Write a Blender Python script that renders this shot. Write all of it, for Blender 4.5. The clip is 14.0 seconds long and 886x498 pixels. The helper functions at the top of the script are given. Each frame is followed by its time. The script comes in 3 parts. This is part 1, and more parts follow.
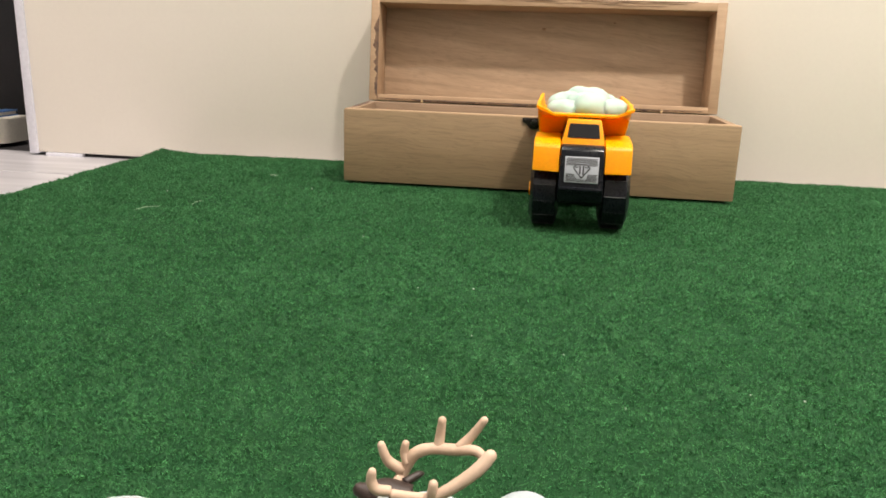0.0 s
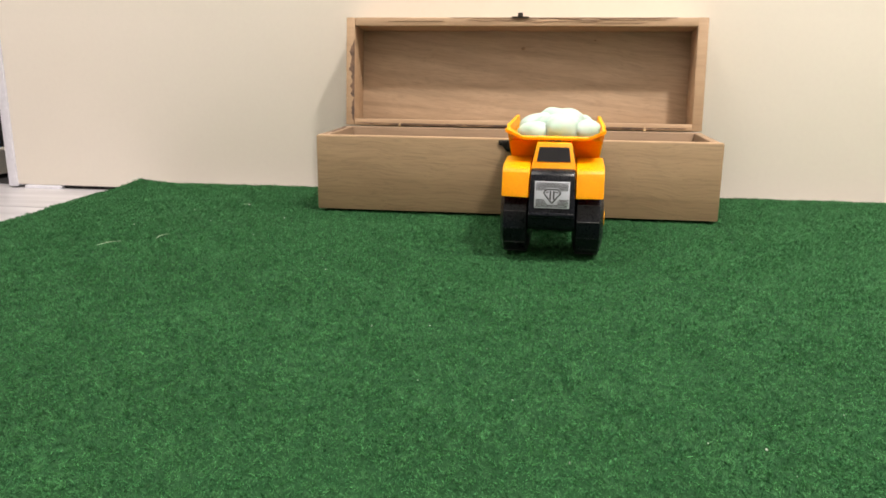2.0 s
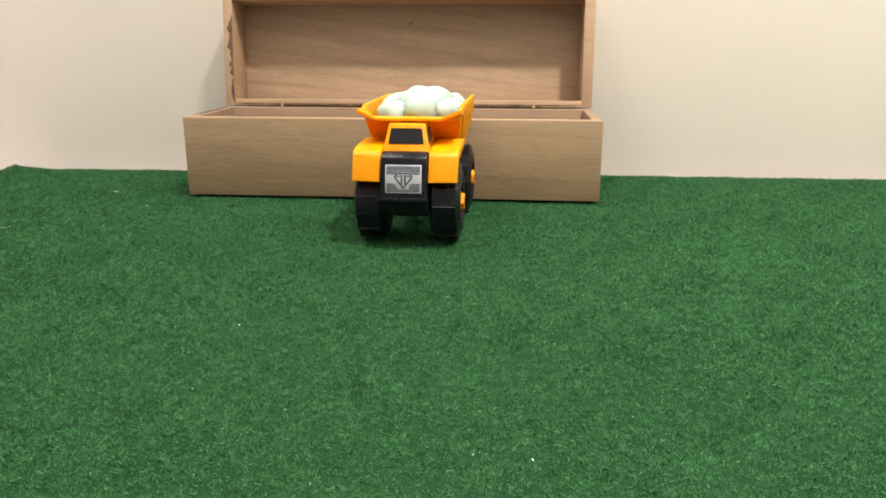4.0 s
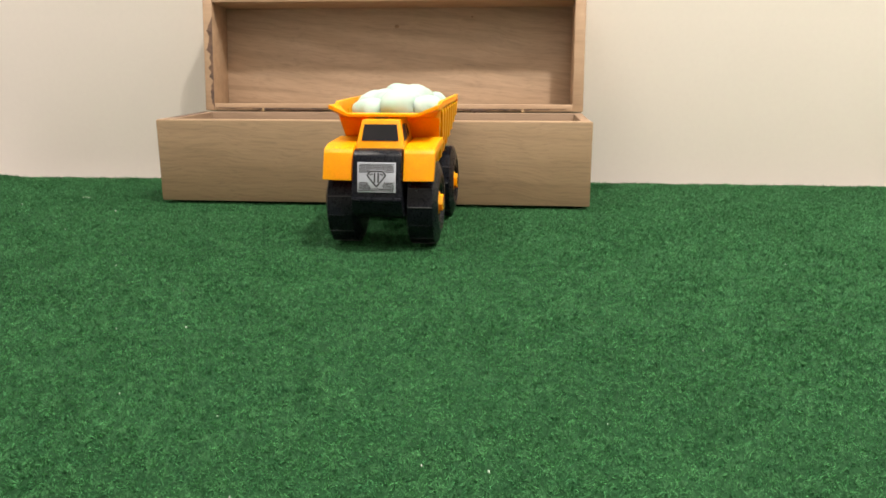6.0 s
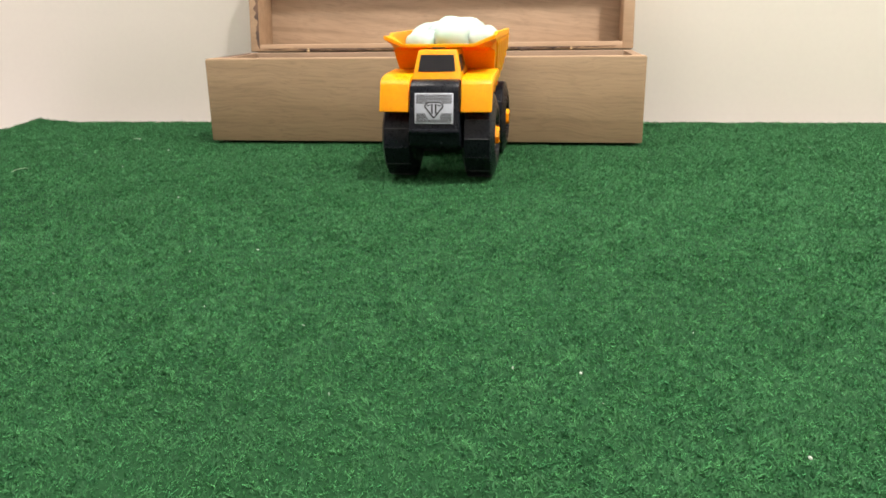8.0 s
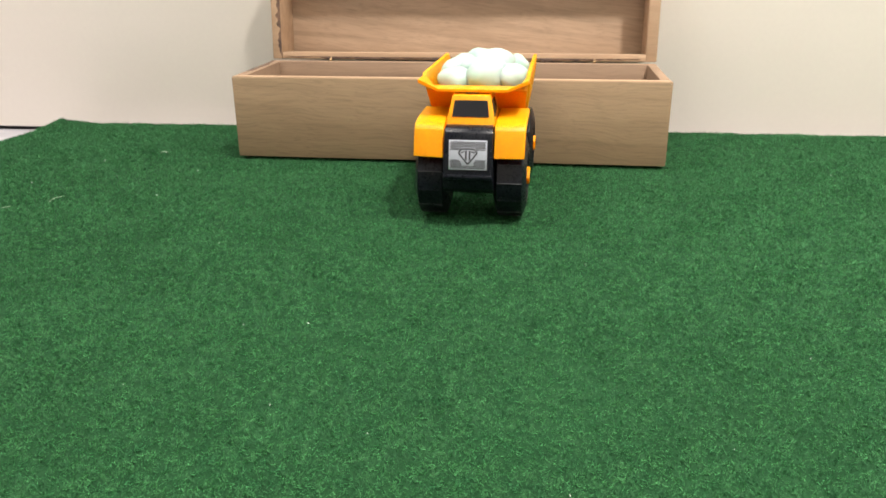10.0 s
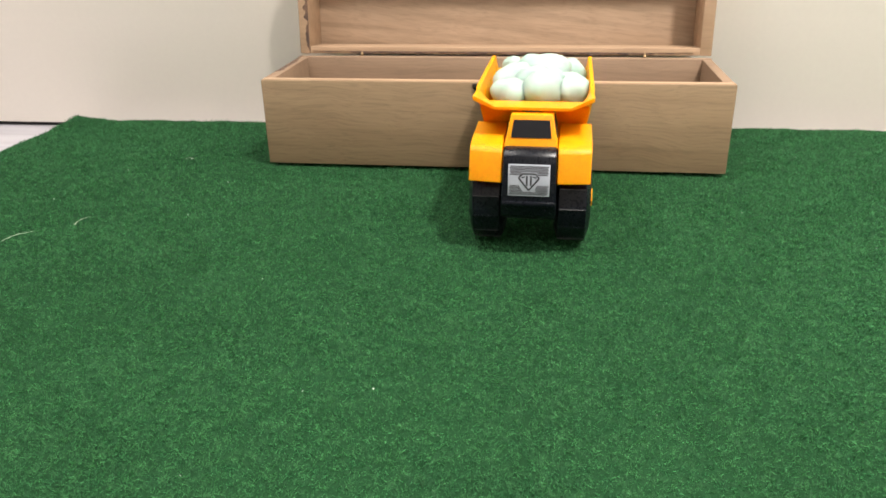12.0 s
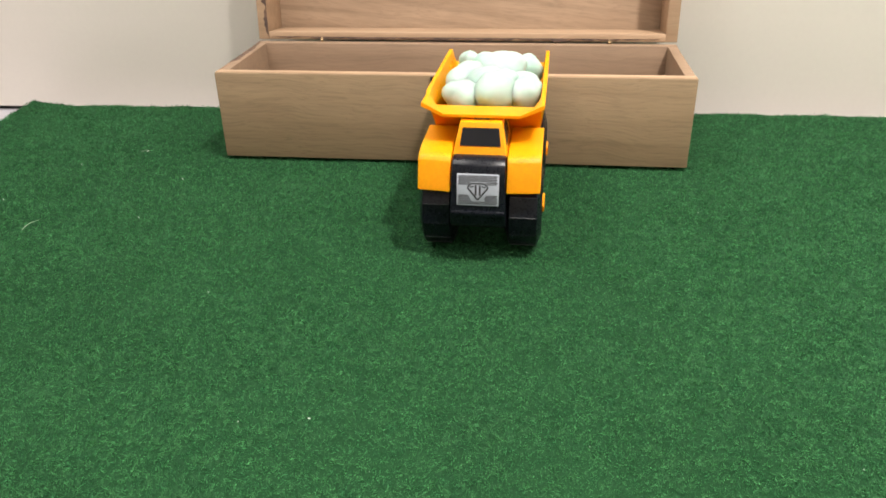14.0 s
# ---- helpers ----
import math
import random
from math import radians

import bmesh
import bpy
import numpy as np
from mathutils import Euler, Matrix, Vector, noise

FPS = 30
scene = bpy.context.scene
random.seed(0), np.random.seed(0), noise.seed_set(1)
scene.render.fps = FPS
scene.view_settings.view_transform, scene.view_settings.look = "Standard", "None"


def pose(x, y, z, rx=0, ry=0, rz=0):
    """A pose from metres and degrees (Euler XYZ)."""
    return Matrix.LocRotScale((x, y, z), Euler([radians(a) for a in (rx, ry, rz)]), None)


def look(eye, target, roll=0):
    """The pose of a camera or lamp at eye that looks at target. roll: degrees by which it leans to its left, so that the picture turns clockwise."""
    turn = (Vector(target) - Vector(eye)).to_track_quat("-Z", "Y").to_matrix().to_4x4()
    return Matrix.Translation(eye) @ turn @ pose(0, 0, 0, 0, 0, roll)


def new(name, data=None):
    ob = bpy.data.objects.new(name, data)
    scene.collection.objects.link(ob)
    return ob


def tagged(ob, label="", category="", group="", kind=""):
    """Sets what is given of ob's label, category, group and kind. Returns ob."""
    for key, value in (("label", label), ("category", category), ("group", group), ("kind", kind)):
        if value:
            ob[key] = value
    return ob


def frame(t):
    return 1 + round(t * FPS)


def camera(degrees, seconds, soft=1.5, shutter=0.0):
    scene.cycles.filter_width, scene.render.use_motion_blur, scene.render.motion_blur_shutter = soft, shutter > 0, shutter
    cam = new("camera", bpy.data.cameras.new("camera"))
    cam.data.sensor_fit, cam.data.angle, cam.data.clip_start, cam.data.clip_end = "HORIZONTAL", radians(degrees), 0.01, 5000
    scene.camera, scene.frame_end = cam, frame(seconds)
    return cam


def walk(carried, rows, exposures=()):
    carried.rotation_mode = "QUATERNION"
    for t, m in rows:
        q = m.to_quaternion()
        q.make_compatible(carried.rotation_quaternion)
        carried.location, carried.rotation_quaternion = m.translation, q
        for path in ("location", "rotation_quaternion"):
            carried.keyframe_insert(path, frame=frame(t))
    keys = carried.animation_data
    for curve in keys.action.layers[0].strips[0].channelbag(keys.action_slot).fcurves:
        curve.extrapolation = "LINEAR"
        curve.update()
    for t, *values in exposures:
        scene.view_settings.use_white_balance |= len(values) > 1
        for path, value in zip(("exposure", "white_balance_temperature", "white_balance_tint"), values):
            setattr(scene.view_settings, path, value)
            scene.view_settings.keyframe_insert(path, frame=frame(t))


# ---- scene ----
cam = camera(60.22, 14.0, soft=1.7)
ROWS = [
    (0.0, 0.0004, -0.0007, 0.1827, 74.871, -1.853, 7.574),
    (0.5, 0.0046, 0.0005, 0.1770, 74.776, -1.357, 8.081),
    (1.0, 0.0067, 0.0026, 0.1753, 74.858, -1.049, 8.582),
    (1.5, 0.0193, 0.0102, 0.1784, 75.655, -0.806, 8.523),
    (2.0, 0.0373, 0.0344, 0.1893, 76.120, -0.437, 7.988),
    (2.5, 0.0572, 0.0537, 0.1894, 75.896, -0.354, 7.461),
    (3.0, 0.0833, 0.0619, 0.1880, 74.968, -0.525, 7.010),
    (3.5, 0.1059, 0.0716, 0.1865, 74.453, -0.384, 6.283),
    (4.0, 0.1376, 0.0837, 0.1911, 74.342, 0.020, 5.110),
    (6.5, 0.1596, 0.1238, 0.1522, 76.204, 0.216, 5.852),
    (7.0, 0.1497, 0.1198, 0.1420, 73.935, 0.600, 6.463),
    (7.5, 0.1413, 0.1163, 0.1393, 72.815, 0.930, 6.856),
    (8.0, 0.1334, 0.1131, 0.1424, 72.866, 0.813, 7.357),
    (8.5, 0.1223, 0.1124, 0.1377, 73.018, 0.624, 7.801),
    (9.0, 0.1122, 0.1146, 0.1657, 72.288, 0.518, 7.789),
    (11.5, 0.0819, 0.1562, 0.2655, 64.901, 0.463, 7.097),
    (12.0, 0.0537, 0.1804, 0.2672, 65.657, 1.007, 7.652),
    (12.5, 0.0659, 0.1692, 0.3004, 67.115, 1.584, 7.568),
    (13.0, 0.0890, 0.1910, 0.2756, 65.737, 0.604, 6.949),
    (13.5, 0.0838, 0.2041, 0.2818, 62.750, 0.844, 6.769),
    (14.0, 0.0843, 0.2103, 0.3045, 62.136, 1.057, 6.866),
]
walk(cam, [(t, pose(x, y, z, rx, ry, rz)) for t, x, y, z, rx, ry, rz in ROWS],
     exposures=((0.0, -0.03, 6900, 10), (4.0, 0.04, 6800, 10), (6.5, 0.00, 6800, 10), (7.5, 0.18, 6600, 10), (9.0, 0.18, 6550, 10),
                (11.5, 0.09, 6500, 10), (14.0, 0.03, 6500, 10)))

# ---- light ----
world = bpy.data.worlds.new("world")
scene.world = world
world.use_nodes = True
world.node_tree.nodes["Background"].inputs[0].default_value = (0.9, 0.95, 1.0, 1)
world.node_tree.nodes["Background"].inputs[1].default_value = 0.15


def lamp(name, eye, target, size, power, colour, spread=180):
    data = bpy.data.lights.new(name, "AREA")
    data.shape, data.size, data.energy, data.color = "DISK", size, power, colour
    data.spread = radians(spread)
    ob = new(name, data)
    ob.matrix_world = look(eye, target)
    return ob


# key lamp, its place worked out from the lid's shadows
lamp("key_and_fill_lamp", (0.88, 0.08, 2.44), (0.70, 0.62, 0), 0.17, 35, (1.0, 0.935, 0.87), 100)
# unseen broad fill lamps, added to lift the right, left and front
lamp("key_and_fill_lamp", (1.90, 0.45, 2.44), (1.90, 0.45, 0), 0.80, 24, (1.0, 0.94, 0.89))
lamp("key_and_fill_lamp", (-1.00, 0.45, 2.44), (-1.00, 0.60, 0), 1.20, 49, (1.0, 0.94, 0.89))
lamp("key_and_fill_lamp", (0.50, -1.20, 2.44), (0.50, -1.20, 0), 1.20, 20, (1.0, 0.94, 0.89))


# ---- materials ----
def material(name, colour, rough=0.5, other=None, scale=40.0, fine=400.0, bump=0.1, depth=0.001, stretch=(1, 1, 1),
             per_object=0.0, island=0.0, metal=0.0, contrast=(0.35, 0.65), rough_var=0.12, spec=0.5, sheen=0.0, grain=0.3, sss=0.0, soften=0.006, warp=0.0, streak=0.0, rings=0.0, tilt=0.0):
    """A two-scale surface: a broad mottling between two colours, a fine grain in colour, gloss and relief."""
    m = bpy.data.materials.new(name)
    m.use_nodes = True
    nt = m.node_tree
    bsdf = nt.nodes["Principled BSDF"]
    add, link = nt.nodes.new, nt.links.new
    other = other or tuple(c * 0.8 for c in colour)
    coords = add("ShaderNodeTexCoord")
    turned = add("ShaderNodeMapping")
    turned.inputs["Rotation"].default_value = (0, radians(tilt), 0)
    link(coords.outputs["Object"], turned.inputs["Vector"])
    mapping = add("ShaderNodeMapping")
    mapping.inputs["Scale"].default_value = stretch
    link(turned.outputs[0], mapping.inputs["Vector"])
    info = add("ShaderNodeObjectInfo")
    shift = add("ShaderNodeVectorMath")
    shift.operation = "SCALE"
    shift.inputs[0].default_value = (3.1, 1.7, 2.3)
    link(info.outputs["Random"], shift.inputs["Scale"])
    moved = add("ShaderNodeVectorMath")
    moved.operation = "ADD"
    link(mapping.outputs[0], moved.inputs[0])
    link(shift.outputs[0], moved.inputs[1])
    big = add("ShaderNodeTexNoise")
    big.inputs["Scale"].default_value, big.inputs["Detail"].default_value = scale, 5
    big.inputs["Distortion"].default_value = warp
    small = add("ShaderNodeTexNoise")
    small.inputs["Scale"].default_value, small.inputs["Detail"].default_value = fine, 3
    link(moved.outputs[0], big.inputs["Vector"])
    link(moved.outputs[0], small.inputs["Vector"])
    ramp = add("ShaderNodeMapRange")
    ramp.inputs["From Min"].default_value, ramp.inputs["From Max"].default_value = contrast
    link(big.outputs["Fac"], ramp.inputs["Value"])
    mix = add("ShaderNodeMix")
    mix.data_type = "RGBA"
    mix.inputs["A"].default_value, mix.inputs["B"].default_value = (*colour, 1), (*other, 1)
    link(ramp.outputs[0], mix.inputs["Factor"])
    value = add("ShaderNodeMath")
    value.operation = "MULTIPLY_ADD"
    link(small.outputs["Fac"], value.inputs[0])
    value.inputs[1].default_value, value.inputs[2].default_value = grain, 1 - grain / 2
    last = value
    for amount, socket in ((per_object, info.outputs["Random"]), (island, None)):
        if amount:
            if socket is None:
                socket = add("ShaderNodeNewGeometry").outputs["Random Per Island"]
            vary = add("ShaderNodeMath")
            vary.operation = "MULTIPLY_ADD"
            link(socket, vary.inputs[0])
            vary.inputs[1].default_value, vary.inputs[2].default_value = 2 * amount, 1 - amount
            times = add("ShaderNodeMath")
            times.operation = "MULTIPLY"
            link(vary.outputs[0], times.inputs[0])
            link(last.outputs[0], times.inputs[1])
            last = times
    if streak:
        # thin dark pores drawn out along the grain
        long = add("ShaderNodeMapping")
        long.inputs["Scale"].default_value = (0.035, 1, 1)
        link(turned.outputs[0], long.inputs["Vector"])
        swell = add("ShaderNodeTexNoise")
        swell.inputs["Scale"].default_value, swell.inputs["Detail"].default_value = 11, 2
        link(turned.outputs[0], swell.inputs["Vector"])
        heave = add("ShaderNodeVectorMath")
        heave.operation = "MULTIPLY_ADD"
        heave.inputs[1].default_value = (0, 0.022, 0.022)
        link(swell.outputs["Color"], heave.inputs[0])
        link(long.outputs[0], heave.inputs[2])
        pores = add("ShaderNodeTexNoise")
        pores.inputs["Scale"].default_value, pores.inputs["Detail"].default_value = 480, 3
        pores.inputs["Roughness"].default_value = 0.65
        link(heave.outputs[0], pores.inputs["Vector"])
        cut = add("ShaderNodeMapRange")
        cut.inputs["From Min"].default_value, cut.inputs["From Max"].default_value = 0.47, 0.74
        cut.inputs["To Min"].default_value, cut.inputs["To Max"].default_value = 1.0, 1.0 - streak
        link(pores.outputs["Fac"], cut.inputs["Value"])
        times = add("ShaderNodeMath")
        times.operation = "MULTIPLY"
        link(cut.outputs[0], times.inputs[0])
        link(last.outputs[0], times.inputs[1])
        last = times
    if rings:
        # flowing year rings
        flow = add("ShaderNodeMapping")
        flow.inputs["Scale"].default_value = (0.22, 1, 1)
        link(turned.outputs[0], flow.inputs["Vector"])
        wave = add("ShaderNodeTexWave")
        wave.bands_direction = "Z"
        wave.inputs["Scale"].default_value, wave.inputs["Distortion"].default_value = 14, 9
        wave.inputs["Detail"].default_value, wave.inputs["Detail Scale"].default_value = 3, 0.8
        link(flow.outputs[0], wave.inputs["Vector"])
        cut = add("ShaderNodeMapRange")
        cut.inputs["From Min"].default_value, cut.inputs["From Max"].default_value = 0.66, 1.0
        cut.inputs["To Min"].default_value, cut.inputs["To Max"].default_value = 1.0, 1.0 - rings
        link(wave.outputs["Fac"], cut.inputs["Value"])
        times = add("ShaderNodeMath")
        times.operation = "MULTIPLY"
        link(cut.outputs[0], times.inputs[0])
        link(last.outputs[0], times.inputs[1])
        last = times
    hsv = add("ShaderNodeHueSaturation")
    link(mix.outputs["Result"], hsv.inputs["Color"])
    link(last.outputs[0], hsv.inputs["Value"])
    link(hsv.outputs[0], bsdf.inputs["Base Color"])
    gloss = add("ShaderNodeMapRange")
    gloss.inputs["To Min"].default_value, gloss.inputs["To Max"].default_value = max(0.03, rough - rough_var), min(1, rough + rough_var)
    link(small.outputs["Fac"], gloss.inputs["Value"])
    link(gloss.outputs[0], bsdf.inputs["Roughness"])
    bsdf.inputs["Metallic"].default_value = metal
    bsdf.inputs["Specular IOR Level"].default_value = spec
    if sheen:
        bsdf.inputs["Sheen Weight"].default_value, bsdf.inputs["Sheen Roughness"].default_value = sheen, 0.50
        tint = add("ShaderNodeMix")
        tint.data_type = "RGBA"
        tint.inputs["A"].default_value, tint.inputs["B"].default_value = (0.31, 1.0, 0.38, 1), (0.165, 0.68, 0.275, 1)
        link(ramp.outputs[0], tint.inputs["Factor"])
        link(tint.outputs["Result"], bsdf.inputs["Sheen Tint"])
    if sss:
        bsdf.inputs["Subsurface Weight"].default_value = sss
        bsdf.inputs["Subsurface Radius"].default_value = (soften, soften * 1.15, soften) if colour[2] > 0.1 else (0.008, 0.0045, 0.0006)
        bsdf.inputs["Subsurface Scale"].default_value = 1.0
    if bump:
        relief = add("ShaderNodeBump")
        relief.inputs["Strength"].default_value, relief.inputs["Distance"].default_value = bump, depth
        link(small.outputs["Fac"], relief.inputs["Height"])
        link(relief.outputs[0], bsdf.inputs["Normal"])
    return m


WALL = material("cream_wall_paint", (0.845, 0.79, 0.72), 0.55, (0.825, 0.768, 0.692), 2.5, 160, 0.03, 0.0004, grain=0.04)
ROOM = material("white_room_paint", (0.78, 0.76, 0.73), 0.7, (0.75, 0.73, 0.70), 3, 200, 0.03, 0.0004, grain=0.05)
TRIM = material("white_edge_strip", (0.72, 0.72, 0.80), 0.4, (0.66, 0.66, 0.74), 12, 200, 0.05)
DARK = material("charcoal_cloth", (0.0085, 0.0082, 0.0110), 0.9, (0.0040, 0.0040, 0.0055), 5, 300, 0.2)
GAP = material("dark_gap", (0.03, 0.027, 0.03), 0.8, None, 20, 300, 0.1)
PLANK = material("grey_laminate", (0.46, 0.45, 0.48), 0.35, (0.35, 0.34, 0.37), 9, 90, 0.1, 0.0005, (0.35, 6, 6), per_object=0.06, warp=0.6)
TURF = material("turf_backing", (0.010, 0.046, 0.016), 0.95, (0.008, 0.038, 0.013), 14, 420, 0.5, 0.002, spec=0.1, grain=0.4)
BLADE = material("turf_fibre", (0.0175, 0.076, 0.026), 0.7, (0.0078, 0.043, 0.0145), 120, 420, 0.0, island=0.14, contrast=(0.36, 0.66), spec=0.18, grain=0.4, sheen=1.0)
WOOD = material("pale_wood", (0.304, 0.214, 0.124), 0.55, (0.259, 0.178, 0.101), 38, 420, 0.25, 0.0006, (0.07, 1, 1), per_object=0.04, warp=0.9, streak=0.27, rings=0.06, grain=0.22, tilt=-2)
# one inside wood, its brightness set by colour: darker in box, lighter on lid
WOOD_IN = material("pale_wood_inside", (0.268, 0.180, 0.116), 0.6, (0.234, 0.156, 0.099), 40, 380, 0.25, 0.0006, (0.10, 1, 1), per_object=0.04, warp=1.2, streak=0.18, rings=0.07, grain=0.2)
WOOD_LID = material("pale_wood_lid", (0.475, 0.340, 0.233), 0.6, (0.402, 0.283, 0.190), 30, 380, 0.25, 0.0006, (0.13, 1, 1), per_object=0.04, warp=1.6, streak=0.22, rings=0.11, grain=0.22, tilt=-6)
EDGE = material("cut_wood_edge", (0.40, 0.270, 0.168), 0.6, (0.34, 0.224, 0.136), 110, 480, 0.25, 0.0006, (0.08, 1, 1), streak=0.12, grain=0.2)
BARK = material("dark_bark", (0.060, 0.038, 0.030), 0.8, (0.15, 0.088, 0.056), 60, 300, 0.6, 0.002)
BROWN_BARK = material("brown_bark", (0.17, 0.108, 0.070), 0.8, (0.29, 0.190, 0.118), 55, 300, 0.5, 0.0015, (0.4, 1, 1))
BRASS = material("worn_brass", (0.50, 0.36, 0.20), 0.4, (0.35, 0.24, 0.13), 90, 500, 0.1, 0.0003, metal=0.6)
IRON = material("dark_bronze", (0.055, 0.050, 0.045), 0.45, (0.025, 0.022, 0.02), 90, 500, 0.3, 0.0005, metal=0.7)
STAIN = material("brown_stain", (0.20, 0.125, 0.07), 0.7, (0.32, 0.205, 0.12), 120, 400, 0.1)
YELLOW = material("yellow_plastic", (0.77, 0.296, 0.001), 0.45, (0.75, 0.284, 0.001), 25, 500, 0.03, 0.0003, rough_var=0.06, sss=0.7, spec=0.25)
BLACK = material("black_plastic", (0.0055, 0.0066, 0.0100), 0.29, (0.004, 0.005, 0.008), 40, 500, 0.05, 0.0003, spec=0.22)
# paler than the tyres: glossy highlights along the tread seams, put into the colour
SEAM_GLINT = material("seam_highlight_plastic", (0.07, 0.07, 0.075), 0.4, (0.035, 0.035, 0.038), 80, 500, 0.1, 0.0003)
PANE = material("black_window_panel", (0.012, 0.011, 0.013), 0.5, (0.009, 0.009, 0.011), 60, 500, 0.0, rough_var=0.03, spec=0.2)
SILVER = material("silver_label", (0.46, 0.49, 0.56), 0.4, (0.41, 0.44, 0.50), 60, 900, 0.1, 0.0002, metal=0.35)
LABEL = material("black_print", (0.03, 0.03, 0.035), 0.45, None, 60, 900, 0.0)
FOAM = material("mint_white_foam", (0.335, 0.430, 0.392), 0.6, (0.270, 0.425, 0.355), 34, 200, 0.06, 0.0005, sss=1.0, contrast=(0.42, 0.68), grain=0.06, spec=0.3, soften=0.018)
SNOW = material("white_foam", (0.330, 0.378, 0.410), 0.6, (0.31, 0.362, 0.390), 20, 200, 0.06, 0.0005, sss=0.5, grain=0.06, spec=0.3)
ANTLER = material("tan_rubber", (0.53, 0.388, 0.298), 0.62, (0.46, 0.325, 0.238), 70, 500, 0.08, 0.0003)
COAT = material("dark_brown_rubber", (0.030, 0.017, 0.014), 0.5, (0.018, 0.011, 0.009), 70, 500, 0.1, 0.0004)
EYES = material("painted_eye", (0.50, 0.52, 0.55), 0.3, None, 90, 500, 0.0)
PUPIL = material("painted_pupil", (0.01, 0.01, 0.012), 0.2, None, 90, 500, 0.0)
TRAY = material("white_tray", (0.78, 0.74, 0.67), 0.5, (0.72, 0.68, 0.61), 10, 200, 0.05)
RED = material("red_book_cover", (0.33, 0.035, 0.035), 0.5, None, 30, 300, 0.05)
BLUE = material("blue_book_cover", (0.05, 0.14, 0.36), 0.5, None, 30, 300, 0.05)
PAPER = material("book_pages", (0.66, 0.63, 0.56), 0.8, None, 30, 300, 0.1)
LINT = material("white_lint", (0.52, 0.60, 0.52), 0.7, None, 90, 600, 0.0)
STRAW = material("pale_straw", (0.38, 0.52, 0.36), 0.6, None, 90, 600, 0.0)


# ---- mesh helpers ----
def mesh_object(name, bm, mats, smooth=True, angle=35):
    data = bpy.data.meshes.new(name)
    bmesh.ops.recalc_face_normals(bm, faces=bm.faces)
    bm.to_mesh(data)
    bm.free()
    for m in mats if isinstance(mats, (list, tuple)) else [mats]:
        data.materials.append(m)
    if smooth:
        data.shade_smooth()
        data.set_sharp_from_angle(angle=radians(angle))
    return new(name, data)


def part(name, bm, mats, parent, label="", m=None, smooth=True, angle=35):
    ob = mesh_object(name, bm, mats, smooth, angle)
    ob.parent = parent
    if m is not None:
        ob.matrix_basis = m
    return tagged(ob, label)


def thing(name, label, category, m, group=""):
    ob = new(name)
    ob.empty_display_size = 0.02
    ob.matrix_basis = m
    return tagged(ob, label, category, group)


def slab(lo, hi, bevel=0.0, segments=2, bm=None):
    """A bevelled block between two corners."""
    own = bmesh.new()
    bmesh.ops.create_cube(own, size=1)
    size = [b - a for a, b in zip(lo, hi)]
    for v in own.verts:
        v.co = Vector([a + (c + 0.5) * s for a, c, s in zip(lo, v.co, size)])
    if bevel:
        bmesh.ops.bevel(own, geom=own.edges[:], offset=bevel, segments=segments, affect="EDGES", profile=0.5)
    return join(bm, own)


def join(bm, own):
    if bm is None:
        return own
    data = bpy.data.meshes.new("tmp")
    own.to_mesh(data)
    own.free()
    bm.from_mesh(data)
    bpy.data.meshes.remove(data)
    return bm


def prism(outline, y0, y1, bevel=0.0, segments=2, bm=None, taper=None):
    """An outline in x and z, pushed from y0 to y1."""
    own = bmesh.new()
    a = [own.verts.new((x, y0, z)) for x, z in outline]
    b = [own.verts.new((x, y1, z)) for x, z in outline]
    own.faces.new(a)
    own.faces.new(b[::-1])
    n = len(outline)
    for i in range(n):
        own.faces.new((a[i], b[i], b[(i + 1) % n], a[(i + 1) % n]))
    if taper:
        for v in own.verts:
            v.co = taper(v.co)
    bmesh.ops.recalc_face_normals(own, faces=own.faces)
    if bevel:
        bmesh.ops.bevel(own, geom=own.edges[:], offset=bevel, segments=segments, affect="EDGES", profile=0.5)
    return join(bm, own)


def lathe(profile, sides, bm=None, shape=None, closed=True):
    """Rings (y, radius) turned about the y axis. shape(angle, radius, y) may change a ring's radius."""
    own = bmesh.new()
    rings = []
    for y, r in profile:
        ring = []
        for k in range(sides):
            a = 2 * math.pi * k / sides
            rr = shape(a, r, y) if shape else r
            ring.append(own.verts.new((rr * math.cos(a), y, rr * math.sin(a))))
        rings.append(ring)
    for p, q in zip(rings, rings[1:]):
        for k in range(sides):
            own.faces.new((p[k], p[(k + 1) % sides], q[(k + 1) % sides], q[k]))
    if closed:
        own.faces.new(rings[0])
        own.faces.new(rings[-1][::-1])
    return join(bm, own)


